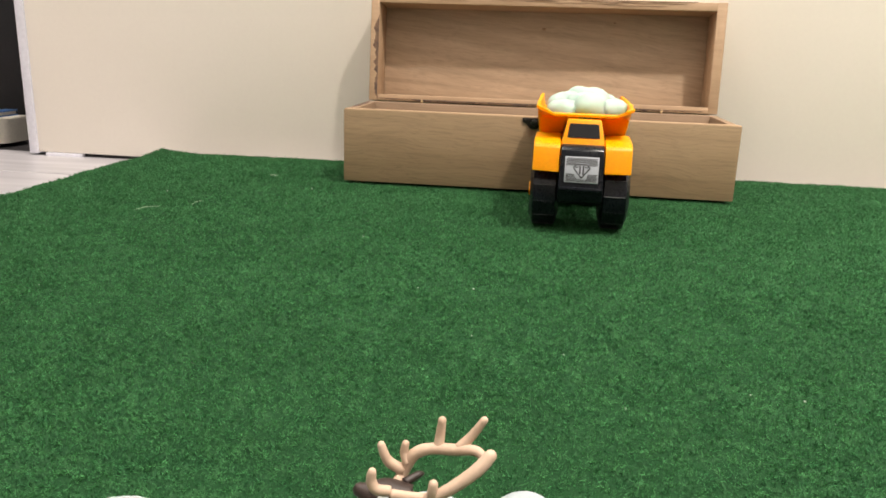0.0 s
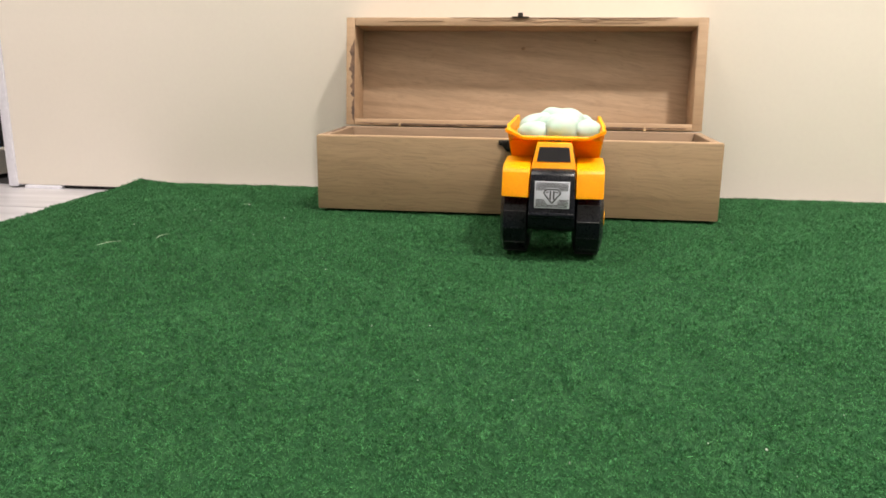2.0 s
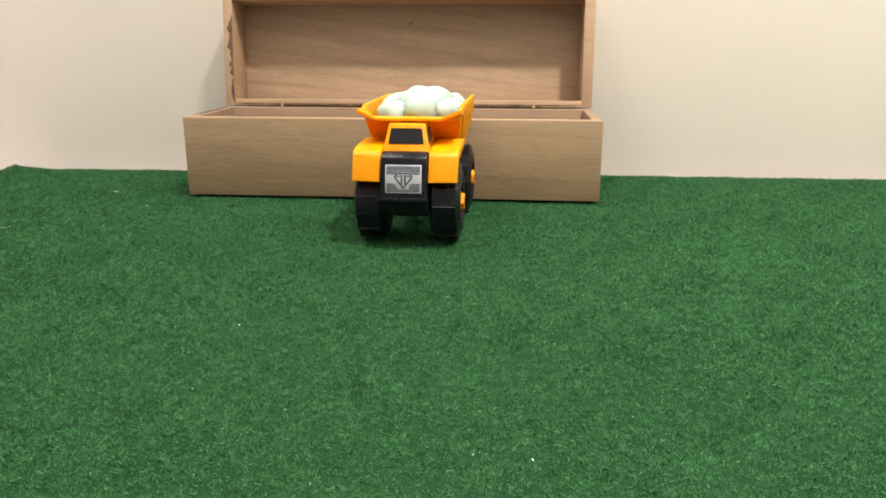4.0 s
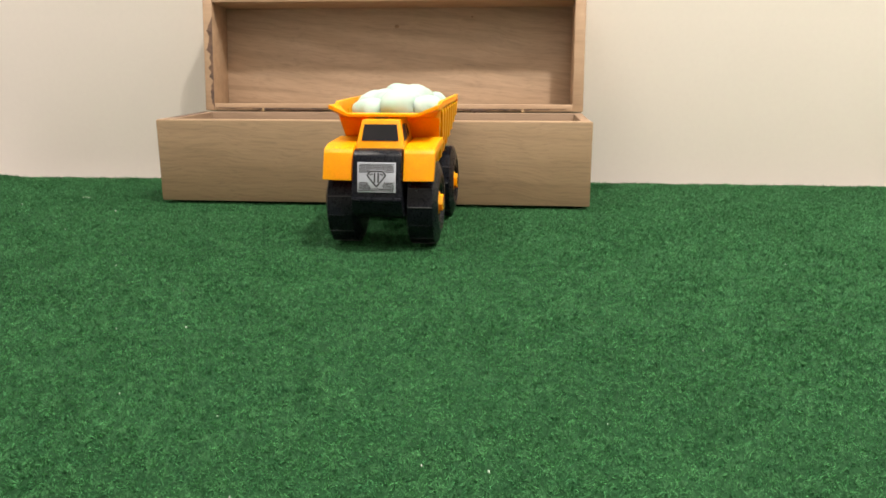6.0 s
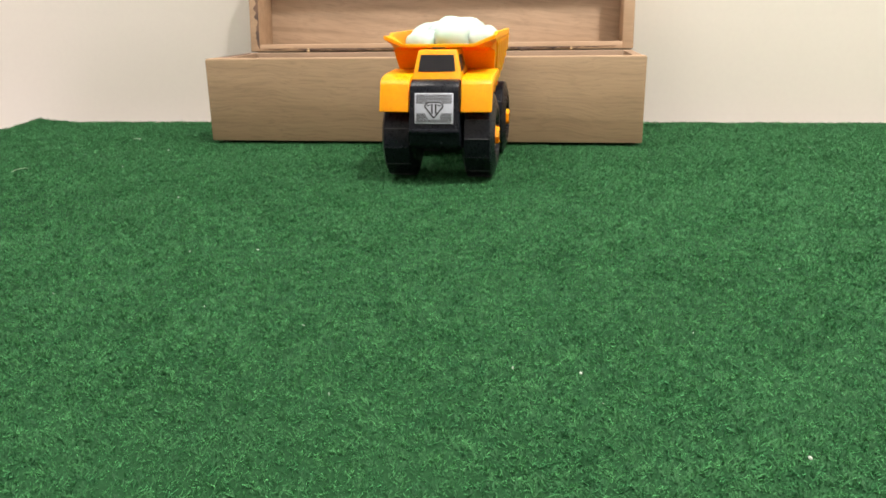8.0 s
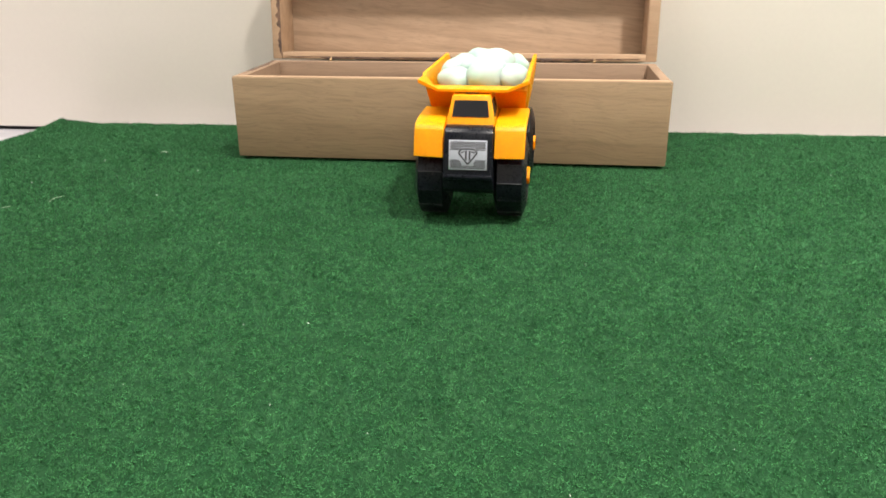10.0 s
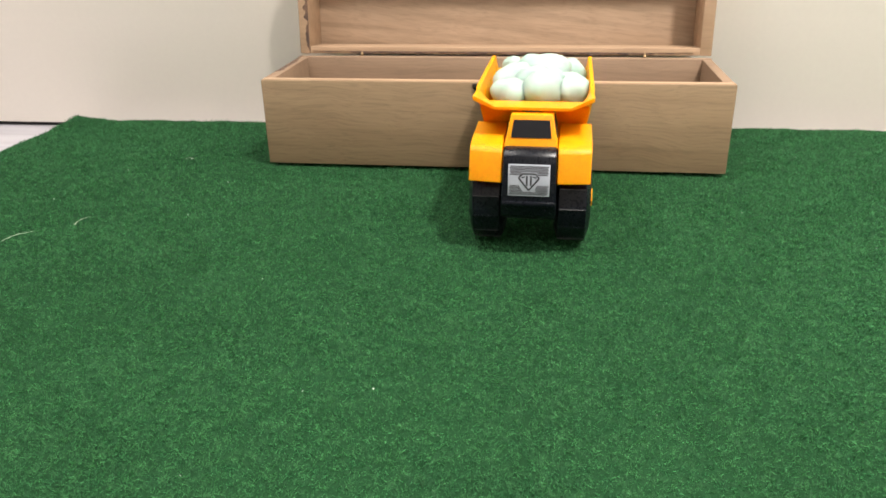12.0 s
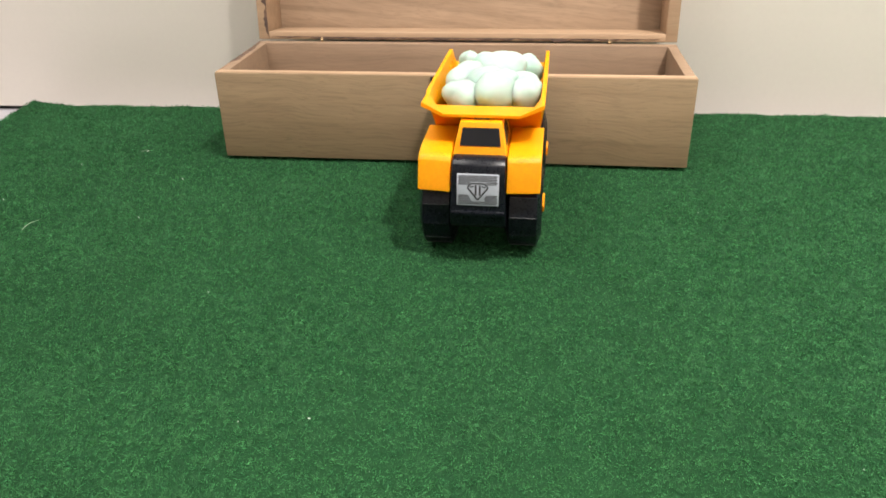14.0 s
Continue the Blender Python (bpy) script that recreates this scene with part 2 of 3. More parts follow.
def tube(points, radii, sides=12, bm=None, slot=0):
    """A round limb along points, with a rounded tip."""
    own = bmesh.new()
    pts = [Vector(p) for p in points]
    fine, rad = [], []
    n = len(pts)
    for i in range(n - 1):
        p0, p1, p2, p3 = pts[max(i - 1, 0)], pts[i], pts[i + 1], pts[min(i + 2, n - 1)]
        for k in range(6):
            t = k / 6
            fine.append(0.5 * (2 * p1 + (p2 - p0) * t + (2 * p0 - 5 * p1 + 4 * p2 - p3) * t * t + (3 * p1 - p0 - 3 * p2 + p3) * t ** 3))
            rad.append(radii[i] * (1 - t) + radii[i + 1] * t)
    fine.append(pts[-1])
    rad.append(radii[-1])
    tip = (fine[-1] - fine[-2]).normalized()
    for f in (0.5, 0.85, 1.0):
        fine.append(pts[-1] + tip * rad[n * 6 - 6] * f)
        rad.append(radii[-1] * max(0.05, math.sqrt(1 - f * f)))
    rings = []
    ref = Vector((0.3, 0.9, 0.2))
    for i, p in enumerate(fine):
        d = (fine[min(i + 1, len(fine) - 1)] - fine[max(i - 1, 0)]).normalized()
        u = d.cross(ref).normalized()
        w = d.cross(u)
        rings.append([own.verts.new(p + (u * math.cos(2 * math.pi * k / sides) + w * math.sin(2 * math.pi * k / sides)) * rad[i]) for k in range(sides)])
    for p, q in zip(rings, rings[1:]):
        for k in range(sides):
            own.faces.new((p[k], p[(k + 1) % sides], q[(k + 1) % sides], q[k]))
    own.faces.new(rings[0])
    own.faces.new(rings[-1][::-1])
    for f in own.faces:
        f.material_index = slot
    return join(bm, own)


def lump(balls, seed, rough=0.0012, bm=None, slot=0, level=4):
    """Lobes (x, y, z, rx, ry, rz) round the origin, melted together into one dented piece."""
    rnd = random.Random(seed)
    off = Vector((rnd.random() * 9, rnd.random() * 9, rnd.random() * 9))
    own = bmesh.new()
    bmesh.ops.create_icosphere(own, subdivisions=level, radius=1)
    for v in own.verts:
        d = v.co.normalized()
        total = 0.0
        for x, y, z, rx, ry, rz in balls:
            e = Vector((d.x / rx, d.y / ry, d.z / rz))
            c = Vector((x / rx, y / ry, z / rz))
            a, b, k = e.dot(e), e.dot(c), c.dot(c) - 1
            root = b * b - a * k
            reach = (b + math.sqrt(root)) / a if root > 0 and b + math.sqrt(max(root, 0)) > 0 else 0.0
            total += math.exp(min(60, reach * 900))
        r = math.log(max(total, 1.0001)) / 900
        p = d * r
        v.co = p + d * (noise.noise(p * 75 + off) * rough * 1.6 + noise.noise(p * 220 + off) * rough * 0.3)
    for f in own.faces:
        f.material_index = slot
    return join(bm, own)


def orb(x, y, z, rx, ry, rz, bm, slot):
    own = bmesh.new()
    bmesh.ops.create_icosphere(own, subdivisions=3, radius=1)
    for v in own.verts:
        v.co = Vector((x + v.co.x * rx, y + v.co.y * ry, z + v.co.z * rz))
    for f in own.faces:
        f.material_index = slot
    return join(bm, own)


# ---- the room ----
FLOOR_Z, WALL_Y, CEIL = -0.0267, 1.2105, 2.5
PANEL_X = -0.8587


def structure(name, lo, hi, mat, label, bevel=0.0):
    return tagged(mesh_object(name, slab(lo, hi, bevel), mat, smooth=bool(bevel)), label, kind="structure")


structure("floor", (-2.4, -2.2, FLOOR_Z - 0.05), (2.4, 1.49, FLOOR_Z - 0.008), GAP, "subfloor under pale grey laminate planks")
structure("ceiling", (-2.4, -2.2, CEIL), (2.4, 1.49, CEIL + 0.1), ROOM, "plain white ceiling")
structure("wall_south", (-2.4, -2.3, FLOOR_Z - 0.05), (2.4, -2.2, CEIL), ROOM, "plain white room wall")
structure("wall_west", (-2.5, -2.3, FLOOR_Z - 0.05), (-2.4, 1.49, CEIL), ROOM, "plain white room wall")
structure("wall_east", (2.4, -2.3, FLOOR_Z - 0.05), (2.5, 1.49, CEIL), ROOM, "plain white room wall")
wall = structure("wall_north", (PANEL_X, WALL_Y, FLOOR_Z + 0.006), (2.4, WALL_Y + 0.035, CEIL), WALL, "smooth cream panel wall behind the turf", 0.0015)
part("edge_strip", slab((PANEL_X - 0.012, WALL_Y - 0.004, FLOOR_Z + 0.003), (PANEL_X + 0.0035, WALL_Y + 0.037, CEIL), 0.0015), TRIM, wall, "pale lilac-white edge strip")
part("foot_strip", slab((PANEL_X + 0.016, WALL_Y - 0.002, FLOOR_Z - 0.002), (PANEL_X + 0.082, WALL_Y + 0.03, FLOOR_Z + 0.0052), 0.001), TRIM, wall, "white strip under the panel")
part("foot_gap", slab((PANEL_X + 0.082, WALL_Y + 0.008, FLOOR_Z - 0.002), (2.4, WALL_Y + 0.03, FLOOR_Z + 0.0055)), GAP, wall, "dark gap under the panel")
structure("wall_alcove_back", (-2.4, 1.44, FLOOR_Z - 0.05), (PANEL_X + 0.3, 1.49, CEIL), DARK, "dark charcoal back of the alcove")
structure("wall_alcove_side", (PANEL_X + 0.04, WALL_Y + 0.04, FLOOR_Z - 0.05), (PANEL_X + 0.09, 1.44, CEIL), DARK, "dark charcoal side of the alcove")
structure("wall_alcove_top", (-2.4, WALL_Y + 0.02, 0.95), (PANEL_X + 0.04, 1.44, CEIL), ROOM, "plain wall over the alcove")

# laminate planks
floor = bpy.data.objects["floor"]
rnd = random.Random(4)
plank_meshes = {}


def plank(x0, x1, y):
    key = round(x1 - x0, 2)
    if key not in plank_meshes:
        ob = mesh_object("plank", slab((0, 0, -0.008), (x1 - x0, 0.1885, 0), 0.0012, 1), PLANK, smooth=False)
        plank_meshes[key] = ob.data
    else:
        ob = new("plank", plank_meshes[key])
    ob.parent = floor
    ob.matrix_basis = pose(x0, y, FLOOR_Z)


for j in range(18):
    x = -2.4
    end = x + round(rnd.uniform(0.3, 1.19), 1)
    while x < 2.39:
        plank(x, min(end, 2.4) - 0.003, -2.2 + 0.1915 * j)
        x, end = end, end + 1.2

# ---- artificial turf ----
LEFT, RIGHT, NEAR = -0.611, 1.30, -0.75


def back_edge(x):
    return 1.164 + 0.016 * min(1, max(0, (x + 0.60) / 0.85)) + 0.0016 * math.sin(x * 61) + 0.0012 * math.sin(x * 143 + 1)


def left_edge(y):
    return LEFT + 0.003 * math.sin(y * 17) + 0.0015 * math.sin(y * 71)


def lie(x, y):
    """Height of the turf: nearly flat, with a slight curl at its back corner and faint waves."""
    curl = max(0, 1 - math.hypot(x - LEFT, y - 1.164) / 0.07)
    return 0.006 * curl * curl - 0.003 + 0.0006 * noise.noise(Vector((x * 5, y * 5, 0)))


def turf():
    bm = bmesh.new()
    nx, ny = 150, 120
    grid = []
    for j in range(ny + 1):
        row = []
        for i in range(nx + 1):
            u, v = i / nx, j / ny
            y = NEAR + (1.17 - NEAR) * v
            x = left_edge(y) + (RIGHT - LEFT) * u
            y = NEAR + (back_edge(x) - NEAR) * v
            row.append(bm.verts.new((x, y, lie(x, y))))
        grid.append(row)
    for j in range(ny):
        for i in range(nx):
            bm.faces.new((grid[j][i], grid[j][i + 1], grid[j + 1][i + 1], grid[j + 1][i]))
    rim = [grid[0][i] for i in range(nx + 1)] + [grid[j][nx] for j in range(1, ny + 1)] + [grid[ny][i] for i in range(nx - 1, -1, -1)] + [grid[j][0] for j in range(ny - 1, 0, -1)]
    low = [bm.verts.new((v.co.x, v.co.y, FLOOR_Z)) for v in rim]
    for i in range(len(rim)):
        k = (i + 1) % len(rim)
        bm.faces.new((rim[i], low[i], low[k], rim[k]))
    bm.faces.new(low[::-1])
    return tagged(mesh_object("artificial_turf", bm, TURF), "short-pile green artificial turf mat on the laminate floor", "turf mat", kind="structure")


def fibres(step, each, rest):
    """The pile: tufts of short bent fibres over the stretch that the camera looks across, sparser and broader ones on the rest of the mat."""
    g = np.random.default_rng(7)
    gx, gy = np.meshgrid(np.arange(LEFT - 0.004, 0.95, step), np.arange(0.15, 1.19, step * 0.87))
    gx = gx + (np.arange(len(gx)) % 2)[:, None] * step / 2
    cx, cy = (a.ravel() + g.normal(0, step * 0.26, a.size) for a in (gx, gy))
    seen = (np.abs(cx - 0.08) < 0.16 + 0.72 * (cy + 0.12) + g.uniform(-0.03, 0.06, len(cx))) & (cy > 0.16 + g.uniform(0, 0.05, len(cx)))
    cx, cy = cx[seen], cy[seen]
    tall = g.uniform(0.62, 1.30, len(cx)) * (1 + 0.10 * np.sin(cx * 67 + 2 * np.sin(cy * 45)) * np.sin(cy * 73 + 1.5 * np.sin(cx * 38)))
    own = g.uniform(0, 2 * np.pi, len(cx))
    # the pile is brushed this way and that in broad uneven patches
    brush_x = 0.11 * np.sin(cx * 44 + 2.1 * np.sin(cy * 29)) * np.cos(cy * 37 + 1.6 * np.sin(cx * 21)) + 0.07 * np.sin(cx * 101 + 1.9 * np.sin(cy * 77 + 1))
    brush_y = 0.12 * np.sin(cy * 39 + 2.3 * np.sin(cx * 26 + 2)) * np.cos(cx * 33 + 1.4 * np.sin(cy * 19)) + 0.07 * np.sin(cy * 93 + 2.1 * np.sin(cx * 83))
    n = len(cx) * each
    tuft = np.repeat(np.arange(len(cx)), each)
    a = g.uniform(0, 2 * np.pi, n)
    lean = np.clip(g.normal(0.72, 0.32, n), 0.05, 1.4)
    length = g.uniform(0.0020, 0.0034, n) * tall[tuft]
    dx = np.sin(lean) * np.cos(a) + 0.30 * np.cos(own[tuft]) + brush_x[tuft]
    dy = np.sin(lean) * np.sin(a) + 0.30 * np.sin(own[tuft]) + brush_y[tuft]
    dz = np.cos(lean) * 0.85
    x, y = cx[tuft] + g.normal(0, step * 0.24, n), cy[tuft] + g.normal(0, step * 0.24, n)
    half = g.uniform(0.00020, 0.00036, n)
    # the rest of the mat
    rx, ry = g.uniform(LEFT - 0.004, RIGHT - 0.012, rest), g.uniform(NEAR, 1.19, rest)
    out = ~((np.abs(rx - 0.08) < 0.16 + 0.72 * (ry + 0.12)) & (ry > 0.20) & (rx < 0.95))
    rx, ry = rx[out], ry[out]
    ra, rl = g.uniform(0, 2 * np.pi, len(rx)), np.clip(g.normal(0.8, 0.3, len(rx)), 0.1, 1.4)
    x, y = np.concatenate([x, rx]), np.concatenate([y, ry])
    dx, dy, dz = np.concatenate([dx, np.sin(rl) * np.cos(ra)]), np.concatenate([dy, np.sin(rl) * np.sin(ra)]), np.concatenate([dz, np.cos(rl)])
    length = np.concatenate([length, g.uniform(0.0030, 0.0046, len(rx))])
    half = np.concatenate([half, g.uniform(0.0008, 0.0014, len(rx))])
    back = 1.164 + 0.016 * np.clip((x + 0.60) / 0.85, 0, 1) + 0.0016 * np.sin(x * 61) + 0.0012 * np.sin(x * 143 + 1)
    keep = (y < back) & (x > LEFT + 0.003 * np.sin(y * 17) + 0.0015 * np.sin(y * 71) - 0.001)
    keep &= ~((np.abs(x + 0.008) < 0.246) & (y > 0.99) & (y < 1.12))
    x, y, dx, dy, dz, length, half = (v[keep] for v in (x, y, dx, dy, dz, length, half))
    n = len(x)
    curl = np.clip(1 - np.hypot(x - LEFT, y - 1.164) / 0.07, 0, 1)
    z = 0.006 * curl ** 2 - 0.0034
    spin = np.arctan2(dy, dx) + g.normal(0, 0.6, n) + np.pi / 2
    wx, wy = np.cos(spin) * half, np.sin(spin) * half
    # each fibre is one narrow triangle, pointed at its tip or at its root
    p = np.zeros((n, 3, 3))
    flip = g.random(n) < 0.45
    for k, (f, w) in enumerate(((0, 1.3), (0, -1.3), (1, 0))):
        f = np.where(flip, 1.0 - f, f)
        w = np.where(flip, w * 0.85, w)
        p[:, k, 0] = x + dx * length * f + wx * w
        p[:, k, 1] = y + dy * length * f + wy * w
        p[:, k, 2] = z + dz * length * f
    data = bpy.data.meshes.new("turf_fibres")
    data.vertices.add(n * 3)
    data.vertices.foreach_set("co", p.ravel())
    data.loops.add(n * 3)
    data.loops.foreach_set("vertex_index", np.arange(n * 3, dtype=np.int32))
    data.polygons.add(n)
    data.polygons.foreach_set("loop_start", (np.arange(n) * 3).astype(np.int32))
    data.update(calc_edges=True)
    data.validate()
    data.materials.append(BLADE)
    return tagged(new("turf_fibres", data), "short curly green fibres of the artificial turf", "turf pile", kind="stuff")


turf()
fibres(0.0031, 12, 340000)

# ---- wooden box with its lid open ----
BX0, BX1, BY0, BY1, BH, T = -0.2575, 0.2425, 0.980, 1.130, 0.0955, 0.0115
Z0 = 0.0015
wooden_box = thing("wooden_box", "long pale wooden box with its lid open on the turf", "box", pose(0, 0, 0))
part("front_panel", slab((BX0, BY0, Z0), (BX1, BY0 + T, BH), 0.0010), WOOD, wooden_box)
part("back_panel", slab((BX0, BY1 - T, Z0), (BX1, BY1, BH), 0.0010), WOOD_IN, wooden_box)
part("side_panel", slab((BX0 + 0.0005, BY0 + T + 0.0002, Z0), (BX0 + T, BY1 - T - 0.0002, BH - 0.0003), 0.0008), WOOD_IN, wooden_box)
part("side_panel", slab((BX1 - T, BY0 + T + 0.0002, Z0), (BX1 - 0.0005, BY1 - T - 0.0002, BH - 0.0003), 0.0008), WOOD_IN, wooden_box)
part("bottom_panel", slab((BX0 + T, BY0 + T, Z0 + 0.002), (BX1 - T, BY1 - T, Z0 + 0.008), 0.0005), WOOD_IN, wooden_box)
part("top_edge", slab((BX0 + 0.001, BY0 + 0.0012, BH - 0.0006), (BX1 - 0.001, BY0 + T - 0.001, BH + 0.0007), 0.0004), EDGE, wooden_box, "pale worn top edge")

# the lid, in its own frame: x along the box, y into the lid, z up from the hinge
LEAN_BACK, LD, LH = 6.0, 0.062, 0.1520
lid_m = pose(0, BY1 + 0.001, BH + 0.0015, -LEAN_BACK)
lid = part("lid", slab((BX0 + 0.0005, LD - 0.008, 0.0), (BX1, LD, LH), 0.001), WOOD_LID, wooden_box, "open lid standing nearly upright on its hinges", lid_m)
part("rim_board", slab((BX0 - 0.0015, 0, 0), (BX0 + T - 0.0005, LD - 0.0082, LH), 0.0009), EDGE, lid)
part("rim_board", slab((BX1 - T - 0.0015, 0, 0), (BX1 + 0.0008, LD - 0.0082, LH), 0.0009), EDGE, lid)
part("rim_board", slab((BX0 + T, 0.0003, LH - 0.0118), (BX1 - T, LD - 0.0082, LH - 0.0002), 0.0009), EDGE, lid)
part("rim_board", slab((BX0 + T, 0.0003, 0.0002), (BX1 - T, LD - 0.0082, 0.0092), 0.0009), EDGE, lid)


def bark(name, along, start, end, at, wide, seed, parent, label, mat=BARK):
    """A thin ragged strip of bark left on a board's edge."""
    bm = bmesh.new()
    steps = 140
    rows = []
    for i in range(steps + 1):
        s = start + (end - start) * i / steps
        k = 0.5 + 0.5 * noise.noise(Vector((s * 42, seed, 0))) + 0.22 * noise.noise(Vector((s * 170, seed, 3)))
        grow = wide * max(0.06, k * 1.5 - 0.25) * min(1, 6 * min(i, steps - i) / steps + 0.1)
        row = []
        for w, d in ((0, 0.0), (0.12, -0.0006), (0.88, -0.0005), (1, 0.0)):
            off = grow * w
            p = {"z": (at[0] + off, at[1] + d, s), "x": (s, at[1] + d, at[2] - off), "y": (at[0] + off, s, at[2] - d)}[along]
            row.append(bm.verts.new(p))
        rows.append(row)
    for p, q in zip(rows, rows[1:]):
        for k in range(3):
            bm.faces.new((p[k], p[k + 1], q[k + 1], q[k]))
    for row in (rows[0], rows[-1]):
        bm.faces.new(row)
    return part(name, bm, mat, parent, label)


bark("bark_strip", "z", 0.004, LH - 0.030, (BX0 + T - 0.0006, 0.0002, 0), -0.0100, 3, lid, "ragged dark bark on the edge")
for x0, x1, down, wide, seed in ((0.150, 0.460, 0.0003, 0.0032, 8), (0.172, 0.270, 0.0034, 0.0030, 12), (0.235, 0.360, 0.0050, 0.0026, 13), (0.300, 0.445, 0.0030, 0.0024, 14), (0.330, 0.420, 0.0068, 0.0024, 15), (0.060, 0.140, 0.0052, 0.0010, 16)):
    bark("bark_strip", "x", BX0 + x0, BX0 + x1, (0, 0.0002, LH - down), wide, seed, lid, "ragged brown bark on the edge", BROWN_BARK)
bark("bark_strip", "x", BX0 + 0.015, BX1 - 0.02, (0, 0.0002, 0.0036), 0.0048, 5, lid, "ragged dark bark on the edge")
bark("bark_strip", "y", BY0 + 0.045, BY1 - 0.004, (BX0 + 0.0005, 0, BH - 0.0002), 0.0115, 9, wooden_box, "ragged dark bark on the side's top edge")
bark("bark_strip", "y", BY0 + 0.012, BY0 + 0.040, (BX0 + 0.0008, 0, BH - 0.0002), 0.0060, 4, wooden_box, "ragged brown bark on the side's top edge", BROWN_BARK)


def knot(x, z, r, seed):
    """A small dark knot in the lid's panel."""
    rnd = random.Random(seed)
    ring = [(x + r * rnd.uniform(0.8, 1.3) * 1.5 * math.cos(radians(36 * k)), z + r * rnd.uniform(0.8, 1.2) * math.sin(radians(36 * k))) for k in range(10)]
    part("knot", prism(ring, LD - 0.0085, LD - 0.0078), STAIN, lid, "small brown knot")


knot(-0.007, 0.116, 0.0022, 1)
knot(0.096, 0.128, 0.0012, 2)


def hinge(x):
    bm = slab((x - 0.0012, BY1 - 0.0030, BH - 0.0005), (x + 0.0012, BY1 - 0.0006, BH + 0.0050), 0.0006)
    own = bmesh.new()
    bmesh.ops.create_cone(own, cap_ends=True, segments=12, radius1=0.0014, radius2=0.0014, depth=0.0034)
    for v in own.verts:
        v.co = Vector((x + v.co.z, BY1 - 0.0022 + v.co.x, BH + 0.0016 + v.co.y))
    part("hinge", join(bm, own), BRASS, wooden_box, "small brass hinge pin")


hinge(-0.1785)
hinge(0.166)

# clasp plate on the front and the hasp on the lid's rim
CX = -0.0105
plate = prism([(CX - 0.0150, 0.0945), (CX + 0.0150, 0.0945), (CX + 0.0148, 0.0890), (CX + 0.0095, 0.0868), (CX + 0.0055, 0.0815), (CX, 0.0800), (CX - 0.0055, 0.0815), (CX - 0.0095, 0.0868), (CX - 0.0148, 0.0890)], BY0 - 0.0018, BY0 - 0.0002, 0.0004)
clasp = part("clasp", plate, IRON, wooden_box, "dark bronze clasp plate")
knob = lathe([(-0.0002, 0.0042), (-0.003, 0.0040), (-0.0045, 0.0028), (-0.0048, 0.0010)], 20)
part("catch", knob, IRON, clasp, "", pose(CX, BY0 - 0.0017, 0.0885))
for dx in (-0.0115, 0.0115):
    part("nail", lathe([(0, 0.0014), (-0.0007, 0.0012), (-0.0010, 0.0005)], 12), IRON, clasp, "", pose(CX + dx, BY0 - 0.0018, 0.0915))
part("stain", prism([(CX - 0.006, 0.0830), (CX + 0.003, 0.0815), (CX + 0.002, 0.0770), (CX - 0.002, 0.0715), (CX - 0.006, 0.0700), (CX - 0.0075, 0.0760)], BY0 - 0.00025, BY0 - 0.00005), STAIN, wooden_box, "brown glue stain under the clasp")
hasp = slab((CX - 0.012, -0.0015, LH - 0.001), (CX + 0.012, 0.0100, LH + 0.0010), 0.0004)
hasp = slab((CX - 0.0035, -0.0030, LH - 0.001), (CX + 0.0035, 0.0030, LH + 0.0060), 0.0008, bm=hasp)
part("hasp", hasp, IRON, lid, "dark bronze hasp")


# ---- toy dump truck ----
# local frame: x ahead, y to its left, z up from the turf, midway between the axles
WB, TRACK, WR, WW = 0.1298, 0.0708, 0.0374, 0.0296


def wheel(parent, x, side):
    """side: +1 left, -1 right. The wheel's own y axis points outwards."""
    facets = 14

    def shape(a, r, y):
        if r < 0.027:
            return r
        step = 2 * math.pi / facets
        b = (a % step) - step / 2
        return r * (math.cos(step / 2) / math.cos(b) * 0.55 + 0.45)

    h = WW / 2
    prof = [(-h, 0.012), (-h, 0.0255), (-h + 0.0012, 0.0300), (-h + 0.0024, 0.0345), (-h + 0.0038, WR), (h - 0.0038, WR), (h - 0.0024, 0.0345), (h - 0.0012, 0.0300), (h, 0.0268),
            (h - 0.0002, 0.0235), (h - 0.0012, 0.0222), (h - 0.0010, 0.0180), (h - 0.0028, 0.0160), (h - 0.0040, 0.0125), (h - 0.0065, 0.0118), (h - 0.0065, 0.004)]
    bm = lathe(prof, 56, shape=shape)
    m = pose(x, side * TRACK / 2, WR - 0.0006, 0, random.uniform(0, 360), 0 if side > 0 else 180)
    tyre = part("wheel", bm, BLACK, parent, "faceted black plastic wheel", m, angle=14)
    for k in range(facets):
        a = 360 * k / facets
        ridge = slab((WR - 0.0007, -h + 0.0042, -0.0004), (WR + 0.0003, h - 0.0042, 0.0004), 0.0002, 1)
        # two ridges in three are pale, as painted highlights
        part("tread_ridge", ridge, SEAM_GLINT if k % 3 else BLACK, tyre, "", pose(0, 0, 0, 0, a, 0), smooth=False)
    hub = lathe([(h - 0.0068, 0.0108), (h - 0.0030, 0.0108), (h - 0.0022, 0.0100), (h - 0.0020, 0.0098)], 40)
    nut = bmesh.new()
    bmesh.ops.create_cone(nut, cap_ends=True, segments=6, radius1=0.0088, radius2=0.0080, depth=0.0086)
    bmesh.ops.bevel(nut, geom=nut.edges[:], offset=0.0005, segments=2, affect="EDGES")
    for v in nut.verts:
        v.co = Vector((v.co.x, h - 0.0026 + v.co.z, v.co.y))
    part("hub_nut", join(hub, nut), YELLOW, tyre, "yellow plastic hub nut")
    hole = lathe([(h - 0.0006, 0.0042), (h + 0.0020, 0.0042), (h + 0.0020, 0.0034), (h + 0.0010, 0.0030), (h + 0.0010, 0.0006)], 20)
    part("axle_end", hole, BLACK, tyre, "black axle end")


